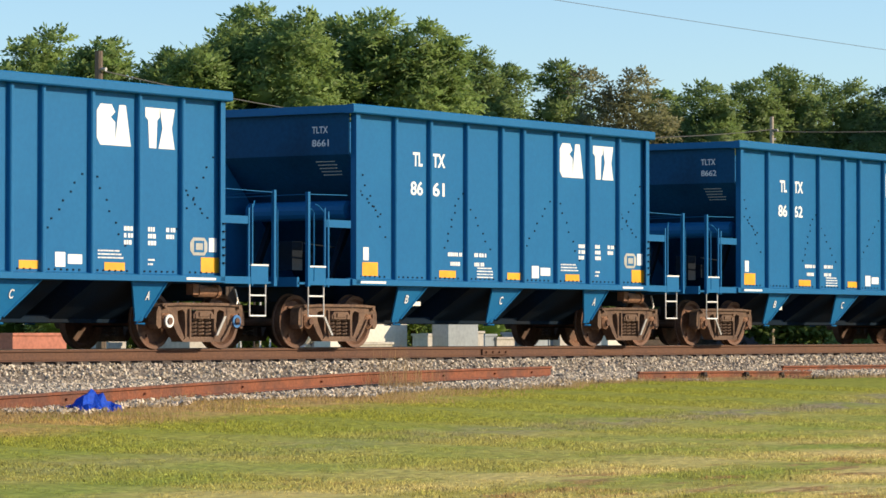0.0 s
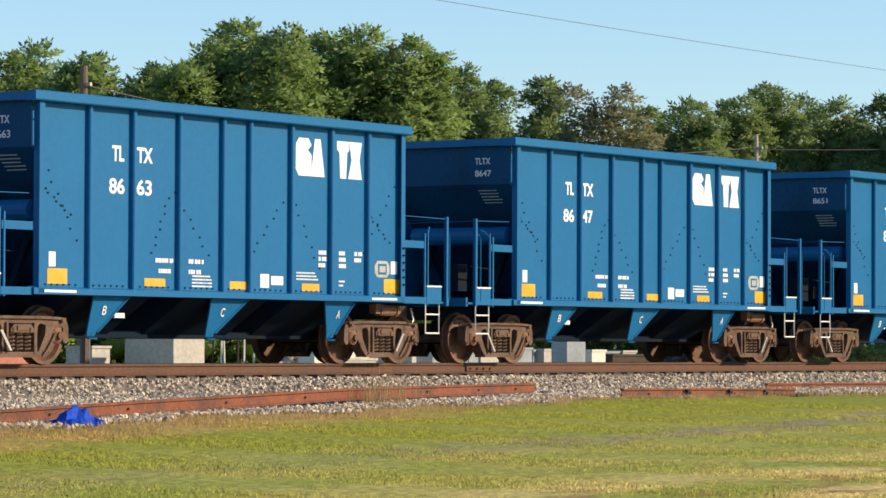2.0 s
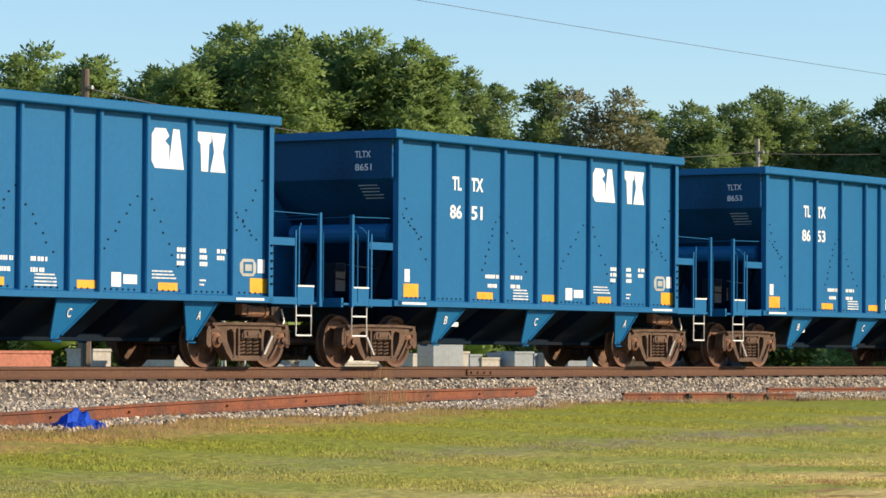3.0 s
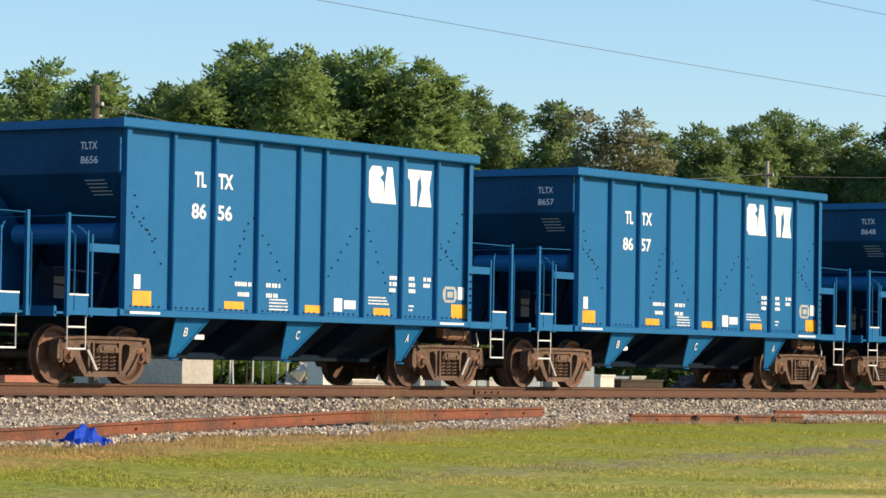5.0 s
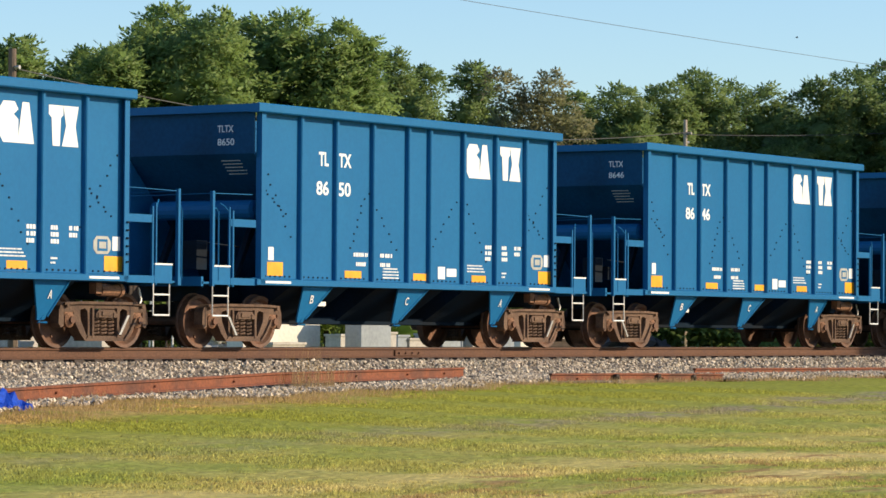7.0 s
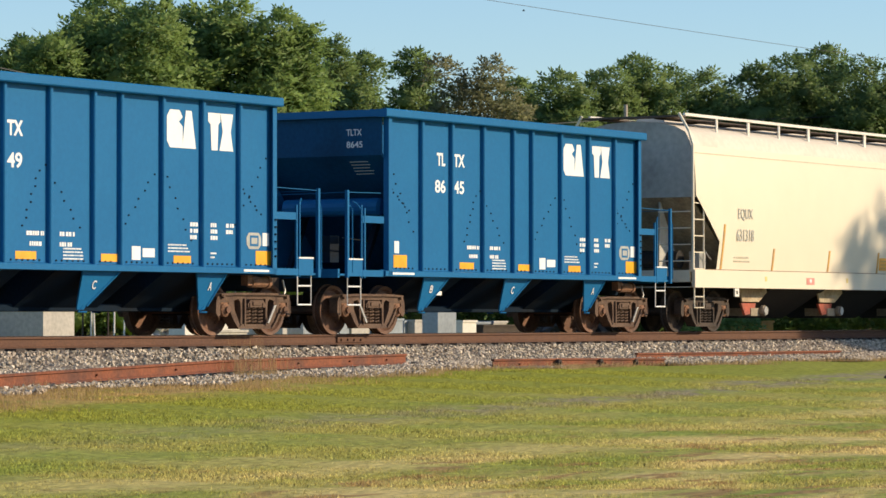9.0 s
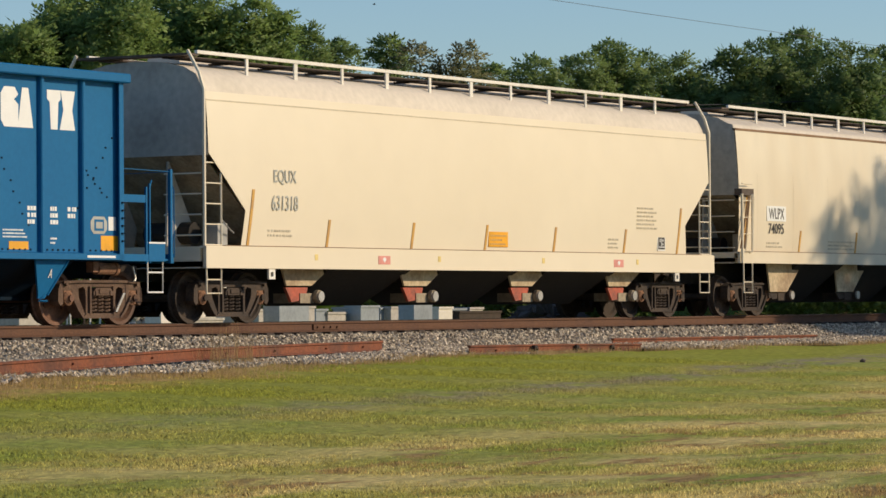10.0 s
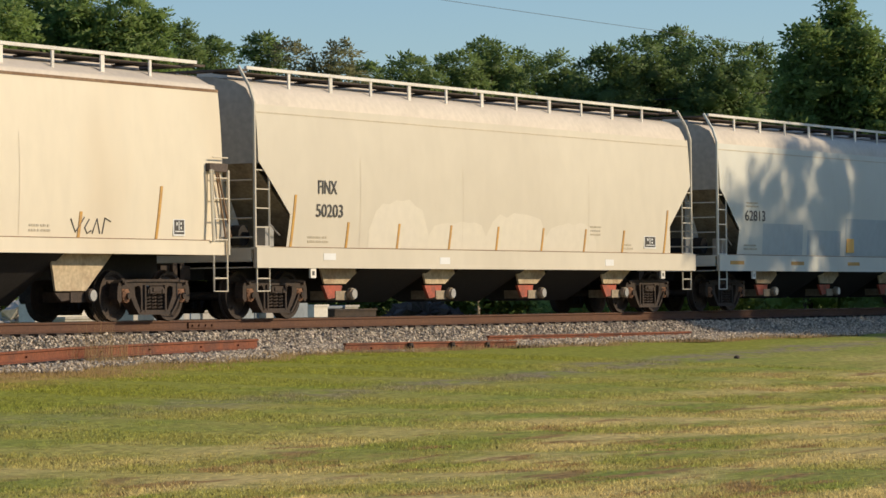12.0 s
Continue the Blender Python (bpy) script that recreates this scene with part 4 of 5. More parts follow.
u0 = 222.86
CARS.append((covered_hopper("clean cream-painted steel covered hopper car with a white roof rail", u0, 19.48, CREAM, ROOF, dict(
    stripes=stripe_set((1.34, 3.89, 6.83, 9.58, 12.34, 15.36, 17.8)),
    words=[("EQUX", 2.15, 2.43, 0.72, 0.27, GREYMARK), ("631318", 2.09, 1.97, 0.84, 0.27, GREYMARK)],
    plates=[(9.75, 1.40, 0.75, 0.30, YELLOW, "amber notice placard"), (16.95, 1.42, 0.3, 0.26, BLACKMARK, "black data panel"), (5.55, 1.02, 0.42, 0.16, DECAL, "small red and white decal"), (14.8, 1.02, 0.42, 0.16, DECAL, "small red and white decal"), (3.4, 1.08, 0.10, 0.11, PALE_YELLOW, "small yellow decal"), (7.7, 1.08, 0.10, 0.11, PALE_YELLOW, "small yellow decal"), (11.75, 1.08, 0.10, 0.11, PALE_YELLOW, "small yellow decal"), (15.8, 1.08, 0.10, 0.11, PALE_YELLOW, "small yellow decal")],
    bars=[(15.95, 1.85, 0.85, 6), (2.0, 1.50, 0.8, 2), (14.7, 1.42, 0.4, 3)])), u0))
u1 = 243.59
CARS.append((covered_hopper("weathered cream covered hopper car with rust streaks and a taped sign", u1, 18.68, CREAM_OLD, ROOF, dict(
    stripes=[(0.28, 1.25), (3.25, 0.5), (6.4, 0.5), (8.7, 0.5), (11.5, 0.45), (14.0, 0.45), (16.4, 0.95)],
    words=[("WLPX", 1.62, 2.18, 0.80, 0.25, BLACKMARK), ("74095", 1.62, 1.84, 0.8, 0.24, BLACKMARK)],
    plates=[(1.52, 2.13, 1.0, 0.35, WHITE, "white taped sign"), (9.15, 1.55, 0.7, 0.24, PALE_YELLOW, "faded yellow placard"), (17.0, 1.52, 0.32, 0.26, BLACKMARK, "black data panel")],
    seams=(1.05, 2.95, 4.85, 6.65, 8.55, 10.5, 12.3),
    scrawl=[[(13.8, 1.75), (13.95, 1.52), (14.2, 1.78)], [(14.35, 1.75), (14.22, 1.6), (14.3, 1.5), (14.42, 1.55)], [(14.45, 1.5), (14.58, 1.76), (14.68, 1.5)], [(14.75, 1.5), (14.82, 1.78), (15.0, 1.72)]],
    bars=[(1.55, 1.52, 0.8, 2), (4.9, 1.50, 1.5, 3), (12.6, 1.52, 0.6, 2)]), sill=(1.15, 1.40), cut=False, chutes=(3.2, 6.9, 10.8, 14.6), chute_z=0.50, gate=RUST_DARK), u1))
u2 = 263.27
CARS.append((covered_hopper("faded grey-cream covered hopper car with patched paint and orange stripes", u2, 19.4, GREY_OLD, ROOF, dict(
    stripes=stripe_set((1.29, 3.35, 5.35, 7.5, 9.56, 11.63, 13.67, 15.6, 17.8)),
    words=[("FINX", 2.29, 2.37, 0.70, 0.26, BLACKMARK), ("50203", 2.22, 1.92, 1.0, 0.25, BLACKMARK)],
    plates=[(16.8, 1.46, 0.55, 0.24, BLACKMARK, "black data panel"), (2.4, 1.08, 0.45, 0.13, WHITE, "white patch"), (7.0, 1.02, 0.42, 0.14, WHITE, "white patch"), (14.6, 1.02, 0.42, 0.14, WHITE, "white patch")],
    seams=(3.9, 8.1, 13.9), patch_paint=PATCH, patches=((4.25, 2.4, 0.95), (6.6, 2.6, 0.55), (9.1, 2.8, 0.75), (11.8, 2.5, 0.6)),
    bars=[(1.95, 1.42, 0.8, 2), (14.0, 1.7, 0.5, 3), (15.6, 1.4, 0.6, 2)])), u2))
u3 = 284.055
CARS.append((covered_hopper("pale grey covered hopper car with grey paint-over patches, in tree shade", u3, 19.4, GREY_CAR, ROOF, dict(
    seams=(4.0, 8.2, 12.4), square=True, patch_paint=GREY_PATCH, patches=((2.7, 2.5, 0.75), (5.5, 2.2, 0.62), (8.0, 3.2, 0.95), (11.6, 3.0, 0.7)),
    stripes=[], words=[("62813", 1.6, 2.16, 1.2, 0.26, BLACKMARK)],
    plates=[(0.6, 1.08, 0.8, 0.09, STREAK, "rust-brown reflector strip"), (4.3, 1.08, 0.8, 0.09, STREAK, "rust-brown reflector strip"), (8.0, 1.08, 0.8, 0.09, STREAK, "rust-brown reflector strip"), (8.1, 1.42, 0.5, 0.45, YELLOW, "yellow placard")],
    bars=[(1.7, 2.5, 0.7, 2), (1.6, 1.45, 0.8, 2)])), u3))


for car, start in CARS:
    for ob in car.children:
        if not ob.name.startswith("truck"):
            ob.matrix_basis = pose(0, 0, RIDE) @ ob.matrix_basis
# painted bearing caps on the first car's trailing truck
caps = [ob for ob in CARS[0][0].children if ob.name.startswith("truck")][-1]
for dx, m in ((-0.889, WHITE), (0.889, CAP_BLUE)):
    cap = part("bearing_cap", Shape().rod((dx, -1.152, 0.457), (dx, -1.13, 0.457), 0.11, n=14), m, caps, "painted bearing cap")
    part("cap_mark", Shape().box(dx - 0.05, dx + 0.05, -1.158, -1.150, 0.43, 0.49), WHITE if m is CAP_BLUE else BLACKMARK, cap)


# ---------------------------------------------------------------- ground, ballast and track
def grass_height(x, y):
    t = min(1, max(0, (y - 17) / 14.5))
    return -1.36 + (0.74 + 0.09 * min(1, max(0, (46 - x) / 12))) * (t * t * (3 - 2 * t) * 0.5 + t * 0.5)


def toe(x):
    """y at which the ballast ends and the grass begins."""
    t = min(1, max(0, (x - 30) / 22))
    return 27.25 + 4.35 * t + 0.25 * math.sin(x * 0.9) + 0.15 * math.sin(x * 2.3)


def ballast_height(x, y):
    """Shoulder beside the ties, then a slope down to the old siding's level."""
    if y > TRACK - 1.45:
        return -0.26
    a = TRACK - 1.45
    b = a - 0.9
    if y > b:
        return -0.26 - 0.26 * (a - y) / 0.9
    t = min(1, max(0, (b - y) / max(0.5, b - toe(x))))
    return -0.52 + (0.54 + grass_height(x, toe(x))) * t ** 1.5


gx = np.concatenate([[-1500, -400, -120, -40, 0, 15], np.arange(24, 92, 1.0), [100, 120, 160, 260, 600, 2500]])
gy = np.concatenate([[-1200, -300, -80, -20, 0, 8], np.arange(14, 36, 0.8), [40, 44, 60, 100, 200, 600, 3000]])
s = Shape()
nx, ny = len(gx), len(gy)
for y in gy:
    for x in gx:
        z = grass_height(x, y) if y < 36 else (-0.72 if y < 50 else -0.6)
        if toe(min(90, max(24, x))) < y < 36:
            z = min(z, ballast_height(x, y) - 0.07)
        s.v.append((float(x), float(y), z + 0.02 * math.sin(x * 1.3 + y) * (y < 36)))
s.f = [(j * nx + i, j * nx + i + 1, (j + 1) * nx + i + 1, (j + 1) * nx + i) for j in range(ny - 1) for i in range(nx - 1)]
ground = solid("ground", s, GRASS, "mown grass, green by the track and dry in stripes", "lawn", kind="structure", smooth=True)

s = Shape()
bx = np.concatenate([[-300, -60, 0, 20], np.arange(24, 96, 0.5), [110, 160, 400]])
for x in bx:
    edge = toe(min(90, max(24, x)))
    for j in range(16):
        y = edge - 0.1 + (TRACK + 1.5 - edge + 0.1) * j / 15
        s.v.append((float(x), y, ballast_height(x, y) + 0.02 * noise.noise((x * 2, y * 2, 0))))
    s.v.append((float(x), TRACK + 3.2, -0.75))
s.f = [(i * 17 + j, (i + 1) * 17 + j, (i + 1) * 17 + j + 1, i * 17 + j + 1) for i in range(len(bx) - 1) for j in range(16)]
bed = solid("ballast_bed", s, BALLAST_BED, "packed bed of pale grey crushed stone under the track", "ballast", kind="structure", smooth=True)

rng = np.random.default_rng(5)
ico = [(0, 0, 1)] + [(0.894 * math.cos(a * 1.2566), 0.894 * math.sin(a * 1.2566), 0.447) for a in range(5)] + [(0.894 * math.cos(a * 1.2566 + 0.628), 0.894 * math.sin(a * 1.2566 + 0.628), -0.447) for a in range(5)] + [(0, 0, -1)]
ico_f = [(0, a + 1, (a + 1) % 5 + 1) for a in range(5)] + [(a + 1, a + 6, (a + 1) % 5 + 1) for a in range(5)] + [((a + 1) % 5 + 1, a + 6, (a + 1) % 5 + 6) for a in range(5)] + [(11, (a + 1) % 5 + 6, a + 6) for a in range(5)]


def scatter(name, points, sizes, shape_v, shape_f, material, label, category, jitter=0.35, flat=0.7):
    """Many small pieces in one mesh, each turned and pushed out of shape."""
    n, k = len(points), len(shape_v)
    base = np.array(shape_v)[None] * (1 + rng.uniform(-jitter, jitter, (n, k, 1)))
    q = rng.normal(size=(n, 4))
    q /= np.linalg.norm(q, axis=1)[:, None]
    w, x, y, z = q.T
    R = np.stack([1 - 2 * (y * y + z * z), 2 * (x * y - w * z), 2 * (x * z + w * y), 2 * (x * y + w * z), 1 - 2 * (x * x + z * z), 2 * (y * z - w * x), 2 * (x * z - w * y), 2 * (y * z + w * x), 1 - 2 * (x * x + y * y)], 1).reshape(n, 3, 3)
    base[:, :, 2] *= flat
    co = np.einsum("nij,nkj->nki", R, base) * np.asarray(sizes)[:, None, None] + np.asarray(points)[:, None, :]
    f = (np.array(shape_f)[None] + (np.arange(n) * k)[:, None, None]).reshape(-1, len(shape_f[0]))
    me = bpy.data.meshes.new(name)
    me.from_pydata(co.reshape(-1, 3), [], f.tolist())
    me.materials.append(material)
    return tagged(new(name, me), label, category, kind="stuff")


octa = [(1, 0, 0), (0, 1, 0), (-1, 0, 0), (0, -1, 0), (0, 0, 1), (0, 0, -1)]
octa_f = [(0, 1, 4), (1, 2, 4), (2, 3, 4), (3, 0, 4), (1, 0, 5), (2, 1, 5), (3, 2, 5), (0, 3, 5)]


def siding_y(x):
    """The old siding's line across the stones."""
    return 32.97 - 0.2438 * (51.7 - x)


pts, sz = [], []
for _ in range(60000):
    x = 29 + 60 * rng.random() ** 1.2
    e = toe(x)
    y = e - 0.15 + (TRACK - 0.86 - e) * rng.random()
    if (x < 51.9 and -0.2 < y - siding_y(x) < 0.12) or (60.4 < x < 70.6 and -0.2 < y - 33.05 < 0.1) or (52.6 < x < 59.3 and -0.6 < y - 31.7 < 0.12):
        continue
    pts.append((x, y, ballast_height(x, y) + rng.uniform(-0.012, 0.022)))
    sz.append(rng.uniform(0.024, 0.05))
scatter("ballast_stones", pts, sz, octa, octa_f, STONE, "loose pale grey and tan crushed stones beside the rails", "ballast", 0.4, 0.75)


def rail_profile(w=1.0):
    return [(-0.07, -0.185), (0.07, -0.185), (0.07, -0.172), (0.012, -0.155), (0.009, -0.045), (0.036, -0.035), (0.037, -0.006), (0.028, 0.0), (-0.028, 0.0), (-0.037, -0.006), (-0.036, -0.035), (-0.009, -0.045), (-0.012, -0.155), (-0.07, -0.172)]


for y in (-0.755, 0.755):
    s = Shape()
    s.prism(rail_profile(), -300, 420, "x")
    rail = solid("rail", s, RAILM, "rust-brown main-line rail with a worn head", "rail", pose(0, TRACK + y, 0), "main track rails", "structure")
    part("rail_head", Shape().box(-300, 420, -0.026, 0.026, -0.002, 0.002), RAILHEAD, rail, "bright worn running surface")
joint = thing("rail_joint", "rust-brown bolted joint bar on the near rail", "joint bar", pose(53.05, TRACK - 0.755, -0.1), kind="")
part("joint_bar", Shape().prism([(-0.45, -0.05), (0.45, -0.05), (0.45, 0.05), (-0.45, 0.05)], -0.045, -0.012), RAILM, joint)
for i in range(4):
    part("bolt", Shape().rod((-0.33 + 0.22 * i, -0.075, 0), (-0.33 + 0.22 * i, -0.04, 0), 0.022), RAILM, joint)
tie = Shape().box(-0.115, 0.115, -1.3, 1.3, -0.36, -0.186).mesh("railway_tie", TIE)
for i in range(120):
    ob = tagged(new("railway_tie", tie), "dark creosoted wooden tie bedded in stone", "tie", "ties of the main track")
    ob.matrix_basis = pose(26 + 0.52 * i, TRACK, 0)


def old_rail(points, label):
    """A length of rail lying on the stones, a little kinked: foot and web, and the head above them."""
    rail = thing("old_rail", label, "rail", pose(0, 0, 0), "abandoned rails")
    prof = rail_profile()
    for name, ring in (("foot_and_web", prof[:5] + prof[11:]), ("head", prof[4:12])):
        s = Shape()
        k = len(ring)
        for i, (x, y, z) in enumerate(points):
            a = points[min(i + 1, len(points) - 1)]
            b = points[max(i - 1, 0)]
            d = Vector((a[0] - b[0], a[1] - b[1], 0)).normalized()
            side = Vector((-d.y, d.x, 0))
            s.v += [tuple(Vector((x, y, z)) + side * p + Vector((0, 0, h))) for p, h in ring]
        s.f = [(i * k + j, i * k + (j + 1) % k, (i + 1) * k + (j + 1) % k, (i + 1) * k + j) for i in range(len(points) - 1) for j in range(k)] + [tuple(range(k)), tuple(range((len(points) - 1) * k, len(points) * k))]
        part(name, s, OLDRAIL, rail)
    for (xa, ya, za), (xb, yb, zb) in zip(points, points[1:]):
        for t in (0.3, 0.75):                                      # bolts left in the web
            x, y, z = xa + (xb - xa) * t, ya + (yb - ya) * t, za + (zb - za) * t - 0.1
            part("bolt", Shape().rod((x, y - 0.05, z), (x, y - 0.005, z), 0.018), OLDRAIL, rail)
    return rail


old_rail([(26.0, 26.7, -0.56), (31.4, 27.95, -0.50), (36.5, 29.27, -0.43), (42.8, 30.8, -0.35), (47.5, 31.95, -0.34), (51.7, 32.97, -0.34)], "long orange-rusted rail of an abandoned siding, lying on the stones")
old_rail([(52.75, 31.75, -0.44), (55.8, 31.72, -0.455), (59.2, 31.66, -0.49)], "short rusty rail offcut half sunk in the ground")
old_rail([(60.5, 33.0, -0.405), (66.0, 33.1, -0.425), (70.4, 33.1, -0.44)], "orange-rusted rail lying along the ballast's edge")


for x, z in ((55.0, -0.50), (56.6, -0.51), (58.0, -0.53)):
    plate_ = thing("rail_clamp", "small rusty clamp on the rail offcut", "clamp", pose(x, 31.72, z), "clamps on the offcut")
    part("jaw", Shape().prism([(-0.06, -0.12), (0.06, -0.12), (0.05, 0.03), (-0.05, 0.03)], -0.10, -0.02), RUST_DARK, plate_)
    part("bolt", Shape().rod((0, -0.13, -0.04), (0, -0.09, -0.04), 0.025), RUST_DARK, plate_)


# ---------------------------------------------------------------- trees
def leaf_cloud(name, lumps, count, size, material, seed, leaflets=7, droop=0.7, blade=0.36):
    """Fronds spread over the skins of many lumps: each a drooping stalk with leaflets on both sides. lumps: (x, y, z, rx, ry, rz)."""
    r = np.random.default_rng(seed)
    lumps = np.array(lumps)
    area = lumps[:, 3] * lumps[:, 5] * (0.3 + (lumps[:, 2] / lumps[:, 2].max()).clip(0, 1) ** 2)
    which = r.choice(len(lumps), count, p=area / area.sum())
    d = r.normal(size=(count, 3))
    d /= np.linalg.norm(d, axis=1)[:, None]
    d[:, 2] = np.where((d[:, 2] < -0.3) & (r.random(count) < 0.7), -d[:, 2], d[:, 2])
    rad = r.uniform(0.62, 1.05, count) ** 0.5
    c = lumps[which, :3] + d * lumps[which, 3:] * rad[:, None]
    out = d * 0.9 + r.normal(size=(count, 3)) * 0.55
    out[:, 2] += 0.25
    out /= np.linalg.norm(out, axis=1)[:, None]
    side = np.cross(out, np.array([0, 0, 1.0]) + r.normal(size=(count, 3)) * 0.35)
    side /= np.linalg.norm(side, axis=1)[:, None] + 1e-9
    up = np.cross(side, out)
    ln = (size * r.uniform(0.7, 1.35, count))[:, None]
    quads = []
    for i in range(leaflets):
        t = (i + 1) / leaflets
        at = c + out * ln * t
        at[:, 2] -= ln[:, 0] * droop * t * t * 0.55
        hand = 0.0 if i == leaflets - 1 else (1.0 if i % 2 else -1.0)
        way = out * (0.45 + 0.55 * (hand == 0)) + side * hand * 0.9 - up * 0.25 + r.normal(size=(count, 3)) * 0.18
        way /= np.linalg.norm(way, axis=1)[:, None]
        across = np.cross(way, up + r.normal(size=(count, 3)) * 0.25)
        across /= np.linalg.norm(across, axis=1)[:, None] + 1e-9
        l_ = ln * blade * r.uniform(0.75, 1.2, count)[:, None]
        w_ = l_ * 0.25
        quads.append(np.stack([at, at + way * l_ * 0.45 + across * w_, at + way * l_, at + way * l_ * 0.45 - across * w_], 1))
    co = np.concatenate(quads, 0)
    soft = d * 0.8 + r.normal(size=(count, 3)) * 0.28 + np.array([0, 0, 0.22])
    soft = np.tile(soft, (leaflets, 1)) + r.normal(size=(count * leaflets, 3)) * 0.22
    soft /= np.linalg.norm(soft, axis=1)[:, None]
    n_ = len(co)
    flip = np.einsum("ij,ij->i", np.cross(co[:, 1] - co[:, 0], co[:, 3] - co[:, 0]), soft) < 0
    co[flip] = co[flip][:, ::-1]
    me = bpy.data.meshes.new(name)
    me.vertices.add(n_ * 4)
    me.vertices.foreach_set("co", co.astype(np.float32).ravel())
    me.loops.add(n_ * 4)
    me.loops.foreach_set("vertex_index", np.arange(n_ * 4, dtype=np.int32))
    me.polygons.add(n_)
    me.polygons.foreach_set("loop_start", np.arange(0, n_ * 4, 4, dtype=np.int32))
    me.update(calc_edges=True)
    me.normals_split_custom_set_from_vertices(np.repeat(soft, 4, 0).tolist())       # leaves shade as the bough they belong to
    me.materials.append(material)
    return me


def crown_lumps(h, w, seed, n=44, base=0.2):
    """Uneven boughs piled into a crown: wide below, broken at the top."""
    r = random.Random(seed)
    out = []
    for i in range(n):
        t = i / (n - 1)
        s_ = w * r.uniform(0.22, 0.42) * (1.1 - 0.5 * t)
        z = h * (base + (1.0 - base) * t) - s_
        reach = w * (1.15 - 0.95 * t ** 1.8)
        a = i * 2.4 + r.uniform(-0.6, 0.6)
        q = reach * math.sqrt(r.uniform(0.05, 1.0))
        out.append((q * math.cos(a), q * math.sin(a), z - r.uniform(0, 0.05) * h * (t < 0.98), s_ * r.uniform(0.8, 1.3), s_ * r.uniform(0.8, 1.3), s_ * r.uniform(0.6, 0.95)))
    return out


def tree(x, y, h, w, material, seed, count=4000, leaf=0.6, label="", base=0.2, n=44, z=-0.7, leaflets=7, group="trees behind the track", blade=0.36, dense=0.0, bare=0.86):
    t = thing("tree", label, "tree", pose(x, y, z), group)
    lumps = crown_lumps(h, w, seed, n, base)
    r = random.Random(seed + 1)
    trunk = Shape()
    pts_ = [(0, 0, 0), (0.1, 0.05, h * 0.25), (r.uniform(-0.3, 0.3), r.uniform(-0.3, 0.3), h * 0.5), (r.uniform(-0.5, 0.5), 0, h * 0.75)]
    rad = h * 0.018
    for i, (p, q) in enumerate(zip(pts_, pts_[1:])):
        trunk.rod(p, q, rad * (1 - 0.28 * i), rad * (0.72 - 0.28 * i), 8)
    part("trunk", trunk, BARK, t)
    for lx, ly, lz, *_ in lumps[::3]:
        o = Vector(pts_[1 if lz < h * 0.55 else 2]) * 0.95
        mid = (o + Vector((lx, ly, lz))) / 2 + Vector((0, 0, 0.25))
        part("limb", Shape().rod(o, mid, rad * 0.3, rad * 0.18, 5).rod(mid, (lx, ly, lz), rad * 0.18, rad * 0.07, 5), BARK, t)
    if dense:
        r2 = random.Random(seed + 2)
        core = Shape()
        for lx, ly, lz, ax, ay, az in lumps:
            if lz + az > h * bare:
                continue
            core.faces([(lx + vx * ax * dense * r2.uniform(0.8, 1.1), ly + vy * ay * dense * r2.uniform(0.8, 1.1), lz + vz * az * dense * r2.uniform(0.8, 1.1)) for vx, vy, vz in ico], ico_f)
        ob = part("inner_foliage", core.mesh("inner_foliage", material, True), None, t)
        ob["kind"] = "stuff"
    part("crown", leaf_cloud("crown", lumps, count, leaf, material, seed, leaflets, blade=blade), None, t)
    return t


# the big feathery tree group, nearest behind the line
def ray_xy(deg, distance):
    """A place seen from the camera at deg degrees from the track's direction."""
    return distance * math.cos(radians(deg)), distance * math.sin(radians(deg))


def top_h(el, distance, z=-0.7):
    return el * distance + EYE[2] - z


# (degrees, rise of the top, width)
FEATHERY = "feathery green tree in full leaf behind the train"
BROAD = "dense green broadleaf tree behind the train"
TREES = [
    (42.0, 0.078, 2.2), (41.1, 0.089, 2.3), (40.2, 0.0855, 2.0), (39.1, 0.083, 1.8), (38.5, 0.084, 2.0), (38.0, 0.091, 2.2), (37.55, 0.0975, 2.2), (36.9, 0.095, 2.4), (36.3, 0.0925, 2.2),
    (35.6, 0.0955, 2.4), (34.8, 0.092, 2.2), (34.35, 0.088, 1.6), (33.7, 0.083, 1.8), (33.2, 0.079, 1.8), (32.4, 0.0795, 1.8), (31.75, 0.0765, 2.2), (31.1, 0.0772, 2.2), (30.5, 0.0715, 2.2),
    (29.8, 0.0735, 2.6), (29.1, 0.0742, 2.6), (28.55, 0.0785, 2.6), (27.95, 0.075, 2.6), (27.3, 0.0738, 2.6), (26.5, 0.075, 2.4), (25.95, 0.0785, 2.6), (25.4, 0.080, 2.6), (24.7, 0.078, 2.6), (24.0, 0.0755, 2.6),
    (23.2, 0.0800, 1.7), (22.6, 0.0895, 1.1), (22.2, 0.0785, 1.4), (21.6, 0.075, 2.2), (20.9, 0.078, 2.4)]
rd = random.Random(8)
